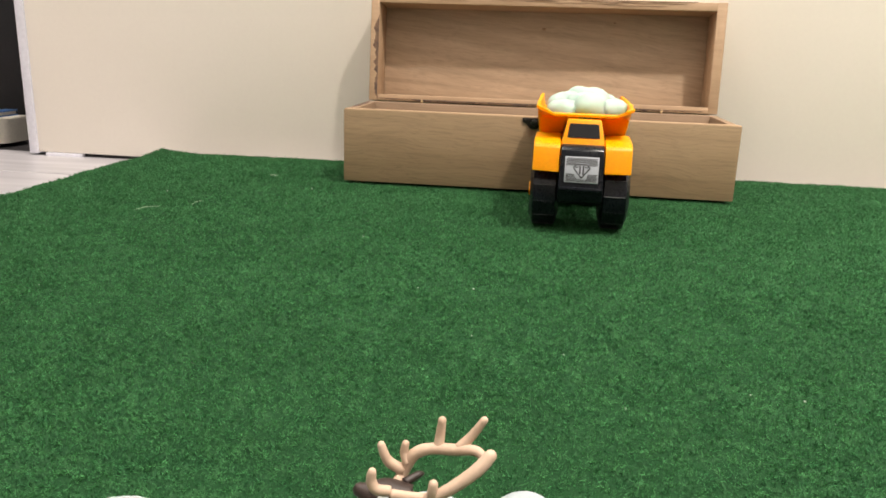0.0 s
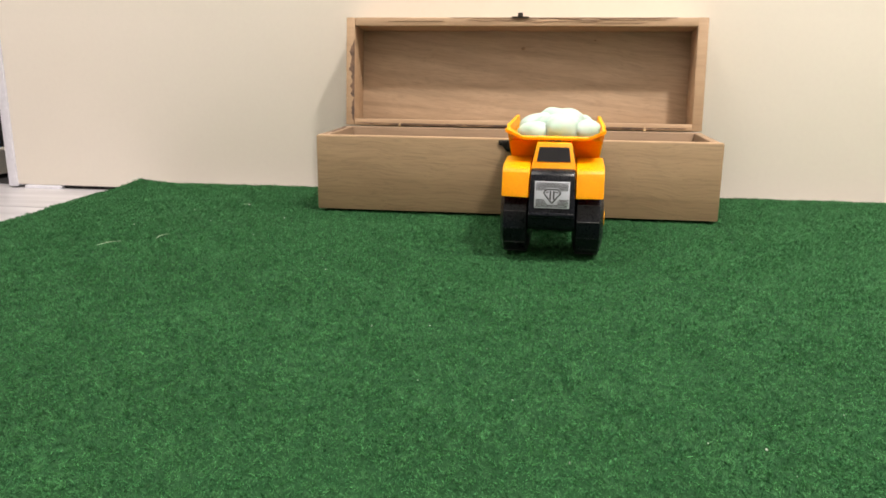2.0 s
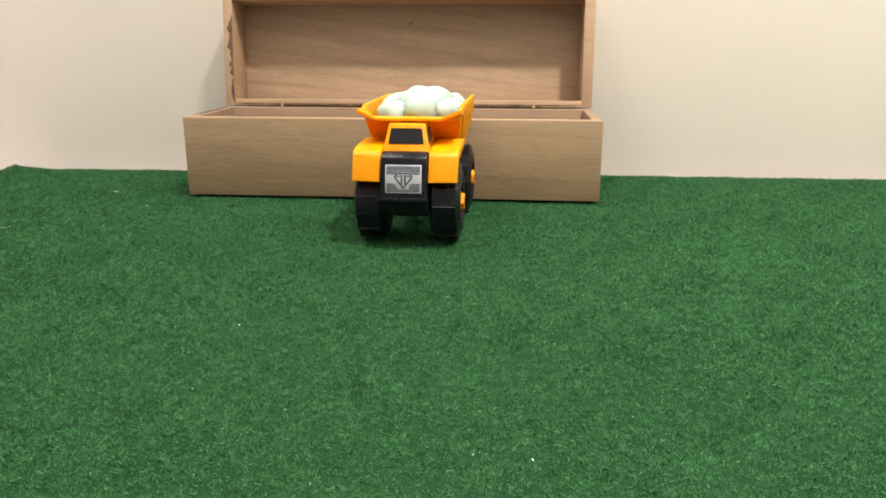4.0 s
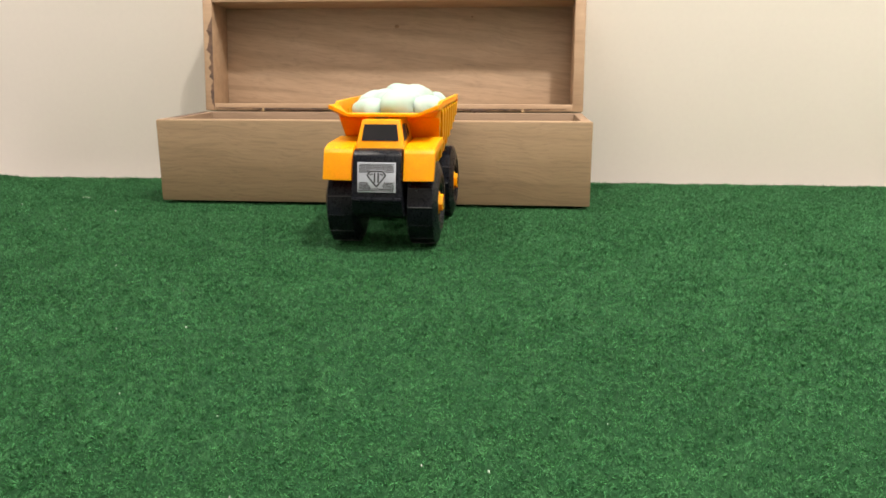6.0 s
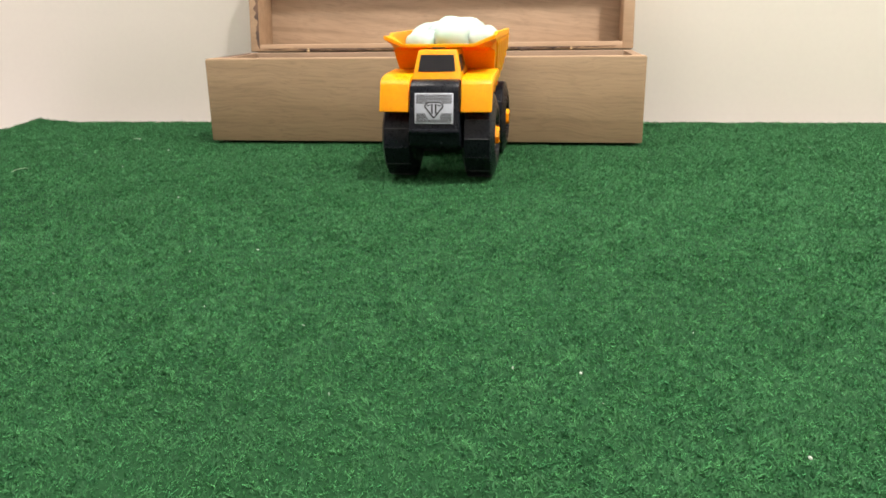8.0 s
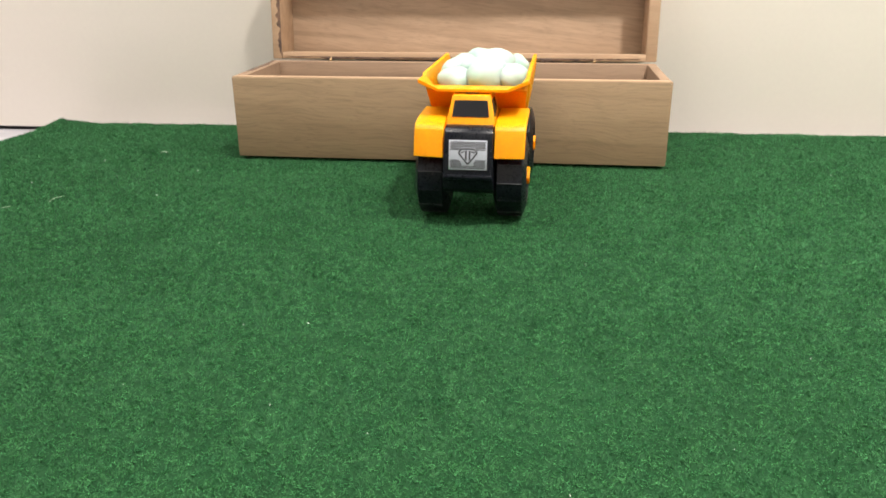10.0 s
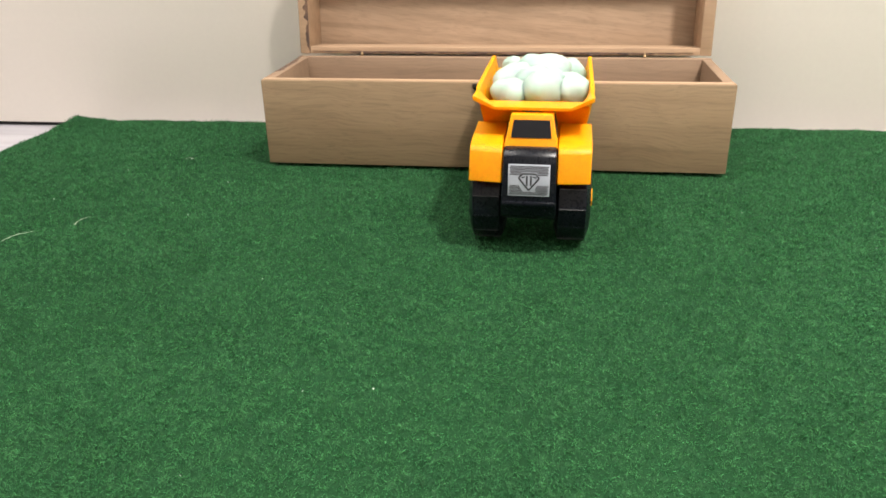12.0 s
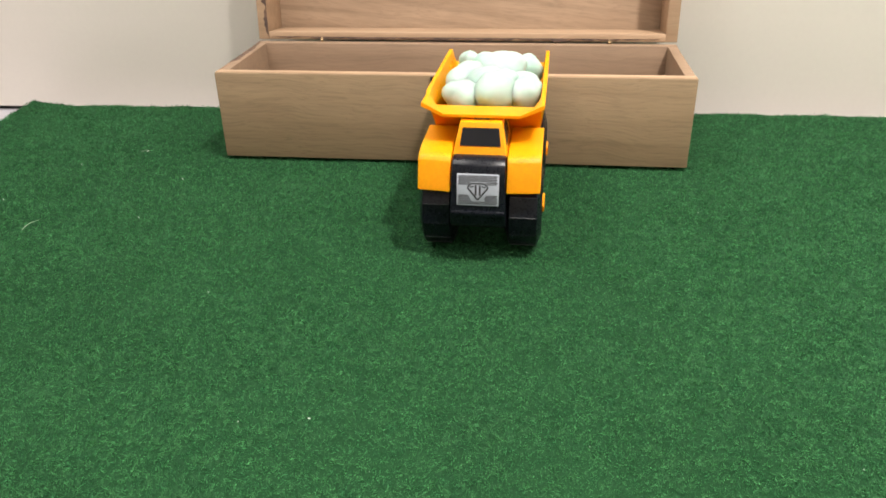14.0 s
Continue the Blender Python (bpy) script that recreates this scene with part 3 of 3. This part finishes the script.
def dump_truck(m):
    t = thing("toy_dump_truck", "yellow and black plastic toy dump truck loaded with foam balls", "toy truck", m)
    for x in (-WB / 2, WB / 2):
        for side in (1, -1):
            wheel(t, x, side)
    # chassis
    bm = slab((-0.068, -0.0155, 0.028), (0.074, 0.0155, 0.058), 0.002)
    bm = slab((-0.0185, -0.0300, 0.0305), (0.0180, 0.0300, 0.0585), 0.002, bm=bm)
    for x in (-WB / 2, WB / 2):
        bm = slab((x - 0.008, -0.0205, 0.028), (x + 0.008, 0.0205, 0.046), 0.002, bm=bm)
    bm = slab((0.030, -0.0205, 0.050), (0.080, 0.0205, 0.0870), 0.002, bm=bm)
    part("chassis", bm, BLACK, t, "black plastic chassis")
    post = prism([(-0.082, 0.024), (-0.056, 0.024), (-0.050, 0.064), (-0.060, 0.085), (-0.070, 0.0935), (-0.082, 0.0945), (-0.091, 0.090), (-0.093, 0.080), (-0.090, 0.052)], -0.0172, 0.0172, 0.002)
    part("rear_post", post, BLACK, t, "black rear pivot post")
    # tub: an open skip with a raised tail, sloping floor, ribbed sides and a lip over the cab
    WT = 0.0021
    spine = [(-0.1057, 0.1095), (-0.0551, 0.0877), (-0.0040, 0.0659), (0.0139, 0.0662), (0.0350, 0.0928), (0.0490, 0.1105)]
    sx, sz = [p[0] for p in spine], [p[1] for p in spine]

    def floor_z(x):
        return float(np.interp(x, sx, sz))

    def rim_z(x):
        return 0.1266 - 0.0150 * (x + 0.0924) * 0.12

    def half(z):
        return float(np.interp(z, (0.066, 0.090, 0.1242), (0.0395, 0.0440, 0.0478)))

    # one skin all round: each station gives a ring of points from under the floor over the flange to the inside
    stations = []
    for x, thick in ((-0.1057, 0.0023), (-0.0990, 0.0023), (-0.0924, 0.0023), (-0.0551, 0.0023), (-0.0040, 0.0024), (0.0139, 0.0034), (0.0350, 0.0036), (0.0490, 0.0036)):
        zb = floor_z(x)
        grown = min(1.0, max(0.0, (x + 0.1057) / 0.0133))
        zt = zb + 0.0030 + (rim_z(max(x, -0.0924)) - zb - 0.0030) * grown
        fl = 0.0010 + 0.0048 * grown
        stations.append([(x, half(zb), zb), (x, half(zt - fl), zt - fl), (x, half(zt) + 0.0012 * grown, zt - fl * 0.88), (x, half(zt) + 0.0012 * grown, zt), (x, half(zt) - WT, zt), (x, half(zb + thick) - WT, zb + thick)])
    stations.append([(0.0560, 0.0430, 0.1132), (0.0550, 0.0470, 0.1180), (0.0550, 0.0486, 0.1188), (0.0550, 0.0486, 0.1240), (0.0550, 0.0456, 0.1240), (0.0570, 0.0400, 0.1164)])
    stations.append([(0.0818, 0.0303, 0.1146), (0.0785, 0.0470, 0.1206), (0.0780, 0.0488, 0.1214), (0.0778, 0.0490, 0.1243), (0.0780, 0.0470, 0.1242), (0.0822, 0.0303, 0.1172)])
    tub = bmesh.new()
    rings = [[tub.verts.new((x, -y, z)) for x, y, z in st] + [tub.verts.new(p) for p in st[::-1]] for st in stations]
    for a, b in zip(rings, rings[1:]):
        for k in range(12):
            tub.faces.new((a[k], a[(k + 1) % 12], b[(k + 1) % 12], b[k]))
    for ring in (rings[0], rings[-1]):
        tub.faces.new(ring[:6])
        tub.faces.new(ring[6:])
        tub.faces.new((ring[0], ring[5], ring[6], ring[11]))
    bmesh.ops.recalc_face_normals(tub, faces=tub.faces)
    bmesh.ops.bevel(tub, geom=[e for e in tub.edges if e.calc_face_angle(0) > 0.5], offset=0.0004, segments=2, affect="EDGES", clamp_overlap=True)
    body = part("tub", tub, YELLOW, t, "ribbed yellow dump tub", angle=30)
    part("lip_slot", slab((0.0800, -0.0060, 0.1134), (0.0816, 0.0060, 0.1146), 0.0003, 1), LABEL, body, "dark slot under the lip")
    # slanted ribs, steeper towards the tail
    for s in (1, -1):
        for k in range(7):
            x1 = -0.0834 + 0.0206 * k
            x2 = x1 - 0.0060 - 0.0058 * k
            z1, z2 = rim_z(x1) - 0.0066, floor_z(x2) + 0.0012
            bm = bmesh.new()
            rows = []
            for f in (0, 0.08, 0.5, 0.94, 1):
                x, z = x1 + (x2 - x1) * f, z1 + (z2 - z1) * f
                h = half(z)
                out = 0.0004 if f in (0, 1) else 0.0019
                rows.append([bm.verts.new(p) for p in ((x - 0.0064, s * (h - 0.001), z), (x - 0.0050, s * (h + out), z), (x + 0.0036, s * (h + out), z), (x + 0.0062, s * (h - 0.001), z))])
            for a, b in zip(rows, rows[1:]):
                for q in range(4):
                    bm.faces.new((a[q], a[(q + 1) % 4], b[(q + 1) % 4], b[q]))
            bm.faces.new(rows[0])
            bm.faces.new(rows[-1][::-1])
            part("rib", bm, YELLOW, body, smooth=False)
            # short teeth standing inside the wall
            low = max(0.0960, floor_z(x1) + 0.004)
            part("inner_tooth", slab((x1 - 0.0026, s * 0.0452 - 0.0013, low), (x1 + 0.0026, s * 0.0452 + 0.0013, rim_z(x1) - 0.0085), 0.0008, 2), YELLOW, body)
    # pivot lugs and knobs
    for s in (1, -1):
        lug = prism([(-0.0960, 0.1050), (-0.0690, 0.0935), (-0.0670, 0.0850), (-0.0710, 0.0765), (-0.0800, 0.0745), (-0.0885, 0.0800)], s * 0.0172, s * 0.0262, 0.0012)
        part("pivot_lug", lug, YELLOW, body)
        kn = lathe([(0, 0.0088), (0.0062, 0.0091), (0.0074, 0.0083), (0.0076, 0.0064), (0.0050, 0.0058), (0.0050, 0.0008)], 28)
        knob = part("pivot_knob", kn, BLACK, t, "black pivot screw", pose(-0.0765, s * 0.0260, 0.0850, 0, 0, 0 if s > 0 else 180))
        part("slot", slab((-0.0052, 0.0046, -0.0009), (0.0052, 0.0066, 0.0009)), BLACK, knob)
        part("slot", slab((-0.0009, 0.0046, -0.0052), (0.0009, 0.0066, 0.0052)), BLACK, knob)

    # fenders: an arched shell over each front wheel, swept back a little at its outer corner
    def sweep(co):
        k = max(0.0, min(1.0, (co.x - 0.085) / 0.015))
        return Vector((co.x - k * 0.0030 * (abs(co.y) - 0.0212) / 0.0274, co.y, co.z))

    outer = [(0.0315, 0.0868), (0.0335, 0.0905), (0.0400, 0.0938), (0.0440, 0.0936), (0.0700, 0.0925), (0.0860, 0.0914), (0.0960, 0.0896), (0.1000, 0.0880), (0.1024, 0.0852), (0.1096, 0.0622)]
    inner = [(0.1060, 0.0622), (0.1030, 0.0720), (0.0990, 0.0790), (0.0920, 0.0820), (0.0700, 0.0848), (0.0467, 0.0862), (0.0400, 0.0868)]
    skirt = [(0.0330, 0.0880), (0.0410, 0.0925), (0.0860, 0.0900), (0.0950, 0.0880), (0.1005, 0.0850), (0.1030, 0.0800), (0.1088, 0.0628), (0.1030, 0.0628), (0.0985, 0.0705), (0.0910, 0.0775), (0.0763, 0.0822), (0.0467, 0.0848), (0.0360, 0.0862)]
    for s in (1, -1):
        y0, y1 = sorted((s * 0.0222, s * 0.0486))
        fender = part("fender", prism(outer + inner, y0, y1, 0.0009, 3, taper=sweep), YELLOW, t, "rounded yellow fender", angle=40)
        part("side_skirt", prism(skirt, s * 0.0478 - 0.0010, s * 0.0478 + 0.0005, 0.0004, taper=sweep), YELLOW, fender)

    # cab
    def lean_in(co):
        return Vector((co.x, co.y * (1 - 0.24 * (co.z - 0.088) / 0.025), co.z))

    cab = part("cab", prism([(0.045, 0.0870), (0.0952, 0.0870), (0.0935, 0.0910), (0.0868, 0.1128), (0.045, 0.1128)], -0.0217, 0.0217, 0.0012, taper=lean_in), YELLOW, t, "small yellow cab")

    def on_screen(u, z, out):
        return Vector((0.0935 - (z - 0.0910) * 0.307 + out * 0.95, u, z + out * 0.3))

    corners = [(-0.0162, 0.0950), (0.0162, 0.0950), (0.0143, 0.1086), (-0.0143, 0.1086)]
    bm = bmesh.new()
    a = [bm.verts.new(on_screen(u, z, 0.0005)) for u, z in corners]
    b = [bm.verts.new(on_screen(u, z, -0.0008)) for u, z in corners]
    bm.faces.new(a)
    bm.faces.new(b[::-1])
    for k in range(4):
        bm.faces.new((a[k], b[k], b[(k + 1) % 4], a[(k + 1) % 4]))
    part("windscreen", bm, PANE, cab, "black windscreen", smooth=False)
    for s in (1, -1):
        for outline in ([(0.0687, 0.0962), (0.0872, 0.0945), (0.0818, 0.1082), (0.0687, 0.1082)], [(0.0572, 0.0992), (0.0640, 0.0968), (0.0640, 0.1080), (0.0622, 0.1080)]):
            bm = bmesh.new()
            rings = []
            for out in (-0.0008, 0.0005):
                rings.append([bm.verts.new((x, s * (0.0217 * (1 - 0.24 * (z - 0.088) / 0.025) + out), z)) for x, z in outline])
            bm.faces.new(rings[0])
            bm.faces.new(rings[1][::-1])
            for k in range(4):
                bm.faces.new((rings[0][k], rings[1][k], rings[1][(k + 1) % 4], rings[0][(k + 1) % 4]))
            part("side_window", bm, PANE, cab, "black side window", smooth=False)

    # black nose with the silver grille
    def narrow(co):
        return Vector((co.x, co.y * (1 - 0.06 * max(0, (co.z - 0.05) / 0.038)), co.z))

    nose_line = [(0.070, 0.0300), (0.1040, 0.0300), (0.1105, 0.0350), (0.1128, 0.0440), (0.1130, 0.0470), (0.1085, 0.0790), (0.1068, 0.0842), (0.1030, 0.0876), (0.0980, 0.0888), (0.0700, 0.0888)]
    nose = part("nose", prism(nose_line, -0.0222, 0.0222, 0.0012, taper=narrow), BLACK, t, "black plastic nose")
    tilt = math.degrees(math.atan2(0.0045, 0.0320))
    part("step", slab((0.1085, -0.0212, 0.0445), (0.1150, 0.0212, 0.0486), 0.0012), BLACK, nose)
    grille = part("grille", slab((-0.0004, -0.0166, -0.0128), (0.0008, 0.0166, 0.0128), 0.0005), SILVER, nose, "silver honeycomb grille plate with a plain diamond mark", pose(0.1106, 0, 0.0657, 0, -tilt, 0))
    # honeycomb: small dark cells in two bands, leaving the middle and the border clear
    cells = bmesh.new()
    for j in range(18):
        z = -0.0111 + 0.0222 * j / 17
        if abs(z) < 0.0036:
            continue
        for i in range(20):
            y = -0.0148 + 0.0296 * (i + (j % 2) * 0.5) / 19.5
            if abs(y) < 0.0092 - 0.5 * abs(z) and -0.0090 < z < 0.0068:
                continue
            ring = [cells.verts.new((0.00095, y + 0.00067 * math.cos(math.pi / 3 * k + 0.52), z + 0.00067 * math.sin(math.pi / 3 * k + 0.52))) for k in range(6)]
            cells.faces.new(ring)
    part("honeycomb", cells, LABEL, grille, smooth=False)
    mark = bmesh.new()

    def bar(p, q, w=0.0009):
        (y0, z0), (y1, z1) = p, q
        d = Vector((y1 - y0, z1 - z0)).normalized()
        n = Vector((-d.y, d.x)) * w / 2
        ring = [(y0 + n.x, z0 + n.y), (y1 + n.x, z1 + n.y), (y1 - n.x, z1 - n.y), (y0 - n.x, z0 - n.y)]
        mark.faces.new([mark.verts.new((0.0010, y, z)) for y, z in ring])

    gem = [(-0.0081, 0.0018), (-0.0052, 0.0052), (0.0052, 0.0052), (0.0081, 0.0018), (0, -0.0080)]
    for p, q in zip(gem, gem[1:] + gem[:1]):
        bar(p, q, 0.0013)
    for y in (-0.0016, 0.0016):
        bar((y, 0.0038), (y, -0.0044), 0.0015)
    for s in (1, -1):
        bar((s * 0.0060, 0.0020), (s * 0.0030, 0.0030), 0.0010)
    part("mark", mark, LABEL, grille, smooth=False)
    return t


truck_m = pose(0.0437, 0.8695, 0.0, 0, 0, -91.3)
dump_truck(truck_m)


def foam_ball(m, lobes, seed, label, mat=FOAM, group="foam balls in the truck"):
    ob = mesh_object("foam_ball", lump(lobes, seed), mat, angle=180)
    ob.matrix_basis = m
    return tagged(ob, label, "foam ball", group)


# the load, heaped in the tub (truck frame): place, radii, lumpiness
LOAD = [
    ((0.0225, 0.0060, 0.1165), (0.0240, 0.0180, 0.0190), 11), ((0.0180, 0.0300, 0.1145), (0.0190, 0.0140, 0.0165), 12), ((0.0245, -0.0195, 0.1130), (0.0180, 0.0150, 0.0150), 13),
    ((-0.0040, -0.0190, 0.1165), (0.0220, 0.0185, 0.0180), 14), ((-0.0300, 0.0030, 0.1185), (0.0290, 0.0230, 0.0205), 15), ((-0.0600, 0.0290, 0.1150), (0.0150, 0.0130, 0.0150), 16),
    ((-0.0780, -0.0265, 0.1165), (0.0100, 0.0095, 0.0110), 17), ((-0.0650, -0.0060, 0.1060), (0.0240, 0.0270, 0.0140), 18), ((-0.0080, 0.0260, 0.1120), (0.0190, 0.0170, 0.0160), 19), ((0.0060, -0.0060, 0.1190), (0.0170, 0.0160, 0.0150), 20), ((-0.0340, -0.0190, 0.1150), (0.0170, 0.0150, 0.0150), 21),
]
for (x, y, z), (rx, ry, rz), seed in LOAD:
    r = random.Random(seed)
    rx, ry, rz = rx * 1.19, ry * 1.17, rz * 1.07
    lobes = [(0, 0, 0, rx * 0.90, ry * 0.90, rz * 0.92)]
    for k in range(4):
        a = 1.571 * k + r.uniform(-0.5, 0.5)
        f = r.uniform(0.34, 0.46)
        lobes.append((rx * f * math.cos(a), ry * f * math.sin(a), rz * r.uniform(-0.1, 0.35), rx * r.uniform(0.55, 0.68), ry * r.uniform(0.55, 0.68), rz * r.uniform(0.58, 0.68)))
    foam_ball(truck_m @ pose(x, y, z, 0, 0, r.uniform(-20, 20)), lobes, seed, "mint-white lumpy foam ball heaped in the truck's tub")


# ---- reindeer figurine and foam snow close to the camera ----
def reindeer():
    bm = None
    far = 0.0105
    near = -0.0085
    # local frame: the antlers' root, x to the rump, y away, z up
    beams = [
        ([(0, near, 0), (0.0070, near - 0.001, 0.0005), (0.0135, near - 0.001, 0.0012), (0.0205, near, 0.0055), (0.0275, near + 0.002, 0.0110), (0.0312, near + 0.004, 0.0152)], (0.0017, 0.0016, 0.0017, 0.0019, 0.0021, 0.0019)),
        ([(-0.001, near + 0.001, 0.0005), (-0.0050, near - 0.001, 0.0020), (-0.0066, near - 0.001, 0.0050), (-0.0064, near - 0.001, 0.0082)], (0.0017, 0.0017, 0.0016, 0.0013)),
        ([(0.0130, near - 0.001, 0.0010), (0.0135, near - 0.002, 0.0040), (0.0138, near - 0.002, 0.0066)], (0.0016, 0.0015, 0.0014)),
        ([(-0.0012, far - 0.004, -0.0052), (0.0000, far, -0.0040), (0.0038, far + 0.001, 0.0035), (0.0098, far + 0.001, 0.0065), (0.0178, far, 0.0075), (0.0253, far - 0.002, 0.0090), (0.0290, far - 0.004, 0.0075)], (0.0017, 0.0019, 0.0020, 0.0019, 0.0019, 0.0017, 0.0014)),
        ([(0.0123, far + 0.001, 0.0070), (0.0128, far + 0.002, 0.0120), (0.0133, far + 0.002, 0.0172)], (0.0018, 0.0015, 0.0013)),
        ([(0.0196, far, 0.0082), (0.0240, far + 0.001, 0.0132), (0.0278, far + 0.001, 0.0192)], (0.0018, 0.0015, 0.0012)),
        ([(0.0003, far, -0.0022), (-0.0050, far - 0.001, 0.0014), (-0.0074, far - 0.001, 0.0072)], (0.0018, 0.0017, 0.0013)),
        ([(0.0018, far, 0.0005), (0.0004, far + 0.001, 0.0040), (0.0008, far + 0.001, 0.0075)], (0.0016, 0.0014, 0.0012)),
    ]
    for pts, radii in beams:
        bm = tube(pts, [r * 1.10 for r in radii], 12, bm, 0)
    # head, neck, body and legs
    bm = tube([(0.004, 0, -0.008), (-0.004, 0, -0.006), (-0.0088, 0, -0.0062), (-0.0125, 0, -0.0050)], (0.0062, 0.0058, 0.0042, 0.0026), 14, bm, 1)
    bm = tube([(0.000, 0, -0.006), (0.006, 0, -0.016), (0.014, -0.003, -0.026)], (0.0058, 0.0062, 0.0075), 14, bm, 1)
    bm = tube([(0.012, -0.004, -0.027), (0.022, -0.005, -0.029), (0.034, -0.005, -0.028)], (0.0075, 0.0078, 0.0072), 14, bm, 1)
    for x in (0.012, 0.034):
        for y in (-0.0085, -0.0005):
            bm = tube([(x, y, -0.030), (x - 0.001, y, -0.0485), (x, y, -0.0608)], (0.0042, 0.0026, 0.0024), 10, bm, 1)
    bm = tube([(0.002, 0.004, -0.003), (0.006, 0.008, -0.002), (0.0075, 0.009, -0.002)], (0.0016, 0.0014, 0.0007), 10, bm, 1)
    for s in (1, -1):
        bm = orb(-0.0035, s * 0.0048, -0.0052, 0.0024, 0.0016, 0.0024, bm, 2)
        bm = orb(-0.0035, s * 0.0061, -0.0052, 0.0010, 0.0006, 0.0010, bm, 3)
    ob = mesh_object("toy_reindeer", bm, [ANTLER, COAT, EYES, PUPIL], angle=180)
    ob.matrix_basis = pose(-0.0358, 0.1979, 0.0564) @ Matrix.Scale(0.885, 4)
    return tagged(ob, "small dark brown toy reindeer with tan antlers on the turf", "toy reindeer")


reindeer()
for x, y, z, lobes, seed in (
    (-0.116, 0.206, 0.0160, [(-0.0135, 0, 0, 0.0225, 0.017, 0.0165), (0.0145, 0.002, -0.0005, 0.0225, 0.017, 0.0162)], 31),
    (-0.060, 0.226, 0.0110, [(0, 0, 0, 0.013, 0.0125, 0.0125)], 32),
    (-0.0310, 0.239, 0.0120, [(0, 0, 0, 0.015, 0.0135, 0.0138), (0.008, 0.003, -0.002, 0.012, 0.012, 0.012)], 33),
    (0.0105, 0.241, 0.0130, [(-0.008, 0, 0.0005, 0.0165, 0.0145, 0.0150), (0.012, -0.002, -0.002, 0.018, 0.015, 0.0135)], 34),
):
    foam_ball(pose(x, y, z - 0.0015), lobes, seed, "white lumpy foam ball lying on the turf beside a toy reindeer", SNOW, "foam balls on the turf")

# ---- tray and books in the alcove ----
tray = thing("storage_tray", "low white tray with a rounded corner on the laminate floor", "tray", pose(-1.527, 1.2937, FLOOR_Z))
pts = [(0, 0)]
for k in range(9):
    a = radians(-90 + 90 * k / 8)
    pts.append((0.500 + 0.035 * math.cos(a), 0.035 + 0.035 * math.sin(a)))
pts += [(0.535, 0.093), (0, 0.093)]
bm = bmesh.new()
ring = [[bm.verts.new((x, y, z)) for x, y in pts] for z in (0, 0.0465)]
bm.faces.new(ring[0])
bm.faces.new(ring[1][::-1])
for k in range(len(pts)):
    bm.faces.new((ring[0][k], ring[0][(k + 1) % len(pts)], ring[1][(k + 1) % len(pts)], ring[1][k]))
bmesh.ops.bevel(bm, geom=[e for e in bm.edges if e.verts[0].co.z > 0.04 and e.verts[1].co.z > 0.04], offset=0.002, segments=2, affect="EDGES")
part("body", bm, TRAY, tray)


def book(x, y, width, thick, mat, label):
    b = thing("book", label, "book", pose(x, y, FLOOR_Z + 0.0467))
    part("cover", slab((0, 0, 0), (width, 0.055, 0.0022), 0.0006), mat, b)
    part("cover", slab((0, 0, thick - 0.0022), (width, 0.055, thick), 0.0006), mat, b)
    part("spine", slab((0, -0.002, 0), (width, 0.002, thick), 0.0008), mat, b)
    part("pages", slab((0.003, 0.003, 0.0024), (width - 0.003, 0.053, thick - 0.0024)), PAPER, b)


book(-1.237, 1.3264, 0.180, 0.0100, RED, "red book lying flat on a white tray")
book(-1.0543, 1.3272, 0.013, 0.0085, PAPER, "slim white booklet lying on a white tray")
book(-1.0383, 1.3264, 0.026, 0.0105, BLUE, "blue book lying flat on a white tray")

# ---- lint and straws on the turf ----
r = random.Random(21)
bm = bmesh.new()
spots = [(-0.280, 0.912, 1.6), (-0.410, 0.943, 1.2), (-0.355, 0.988, 1.2), (-0.4385, 0.847, 1.1), (-0.282, 0.818, 1.0), (-0.086, 0.549, 1.0), (-0.044, 0.556, 1.0), (-0.163, 0.693, 0.8), (0.151, 0.401, 1.3), (0.053, 0.373, 0.9), (0.223, 0.346, 1.3), (0.331, 1.048, 1.0)]
spots += [(r.uniform(-0.55, 0.60), r.uniform(0.35, 1.12), r.uniform(0.35, 0.85)) for _ in range(60)]
for x, y, s in spots:
    own = bmesh.new()
    bmesh.ops.create_icosphere(own, subdivisions=1, radius=0.00062 * s)
    turn = Euler((r.random() * 3, r.random() * 3, r.random() * 3)).to_matrix()
    for v in own.verts:
        v.co = turn @ Vector((v.co.x * 1.4, v.co.y * 0.8, v.co.z * 0.5)) + Vector((x, y, 0.0012))
    bm = join(bm, own)
tagged(mesh_object("lint", bm, LINT, smooth=False), "tiny white lint specks scattered on the turf", "lint", kind="stuff")


def straw(x, y, turn, length):
    ob = mesh_object("straw", tube([(-length / 2, 0, 0), (0, 0.002, 0.0008), (length / 2, 0, 0)], (0.00026, 0.0003, 0.00018), 6), STRAW, angle=180)
    ob.matrix_basis = pose(x, y, 0.0014, 0, 0, turn)
    tagged(ob, "thin pale straw lying on the turf", "straw", "straws on the turf")


straw(-0.3755, 0.794, 80, 0.022)
straw(-0.414, 0.754, 57, 0.028)
straw(-0.357, 0.987, 5, 0.010)
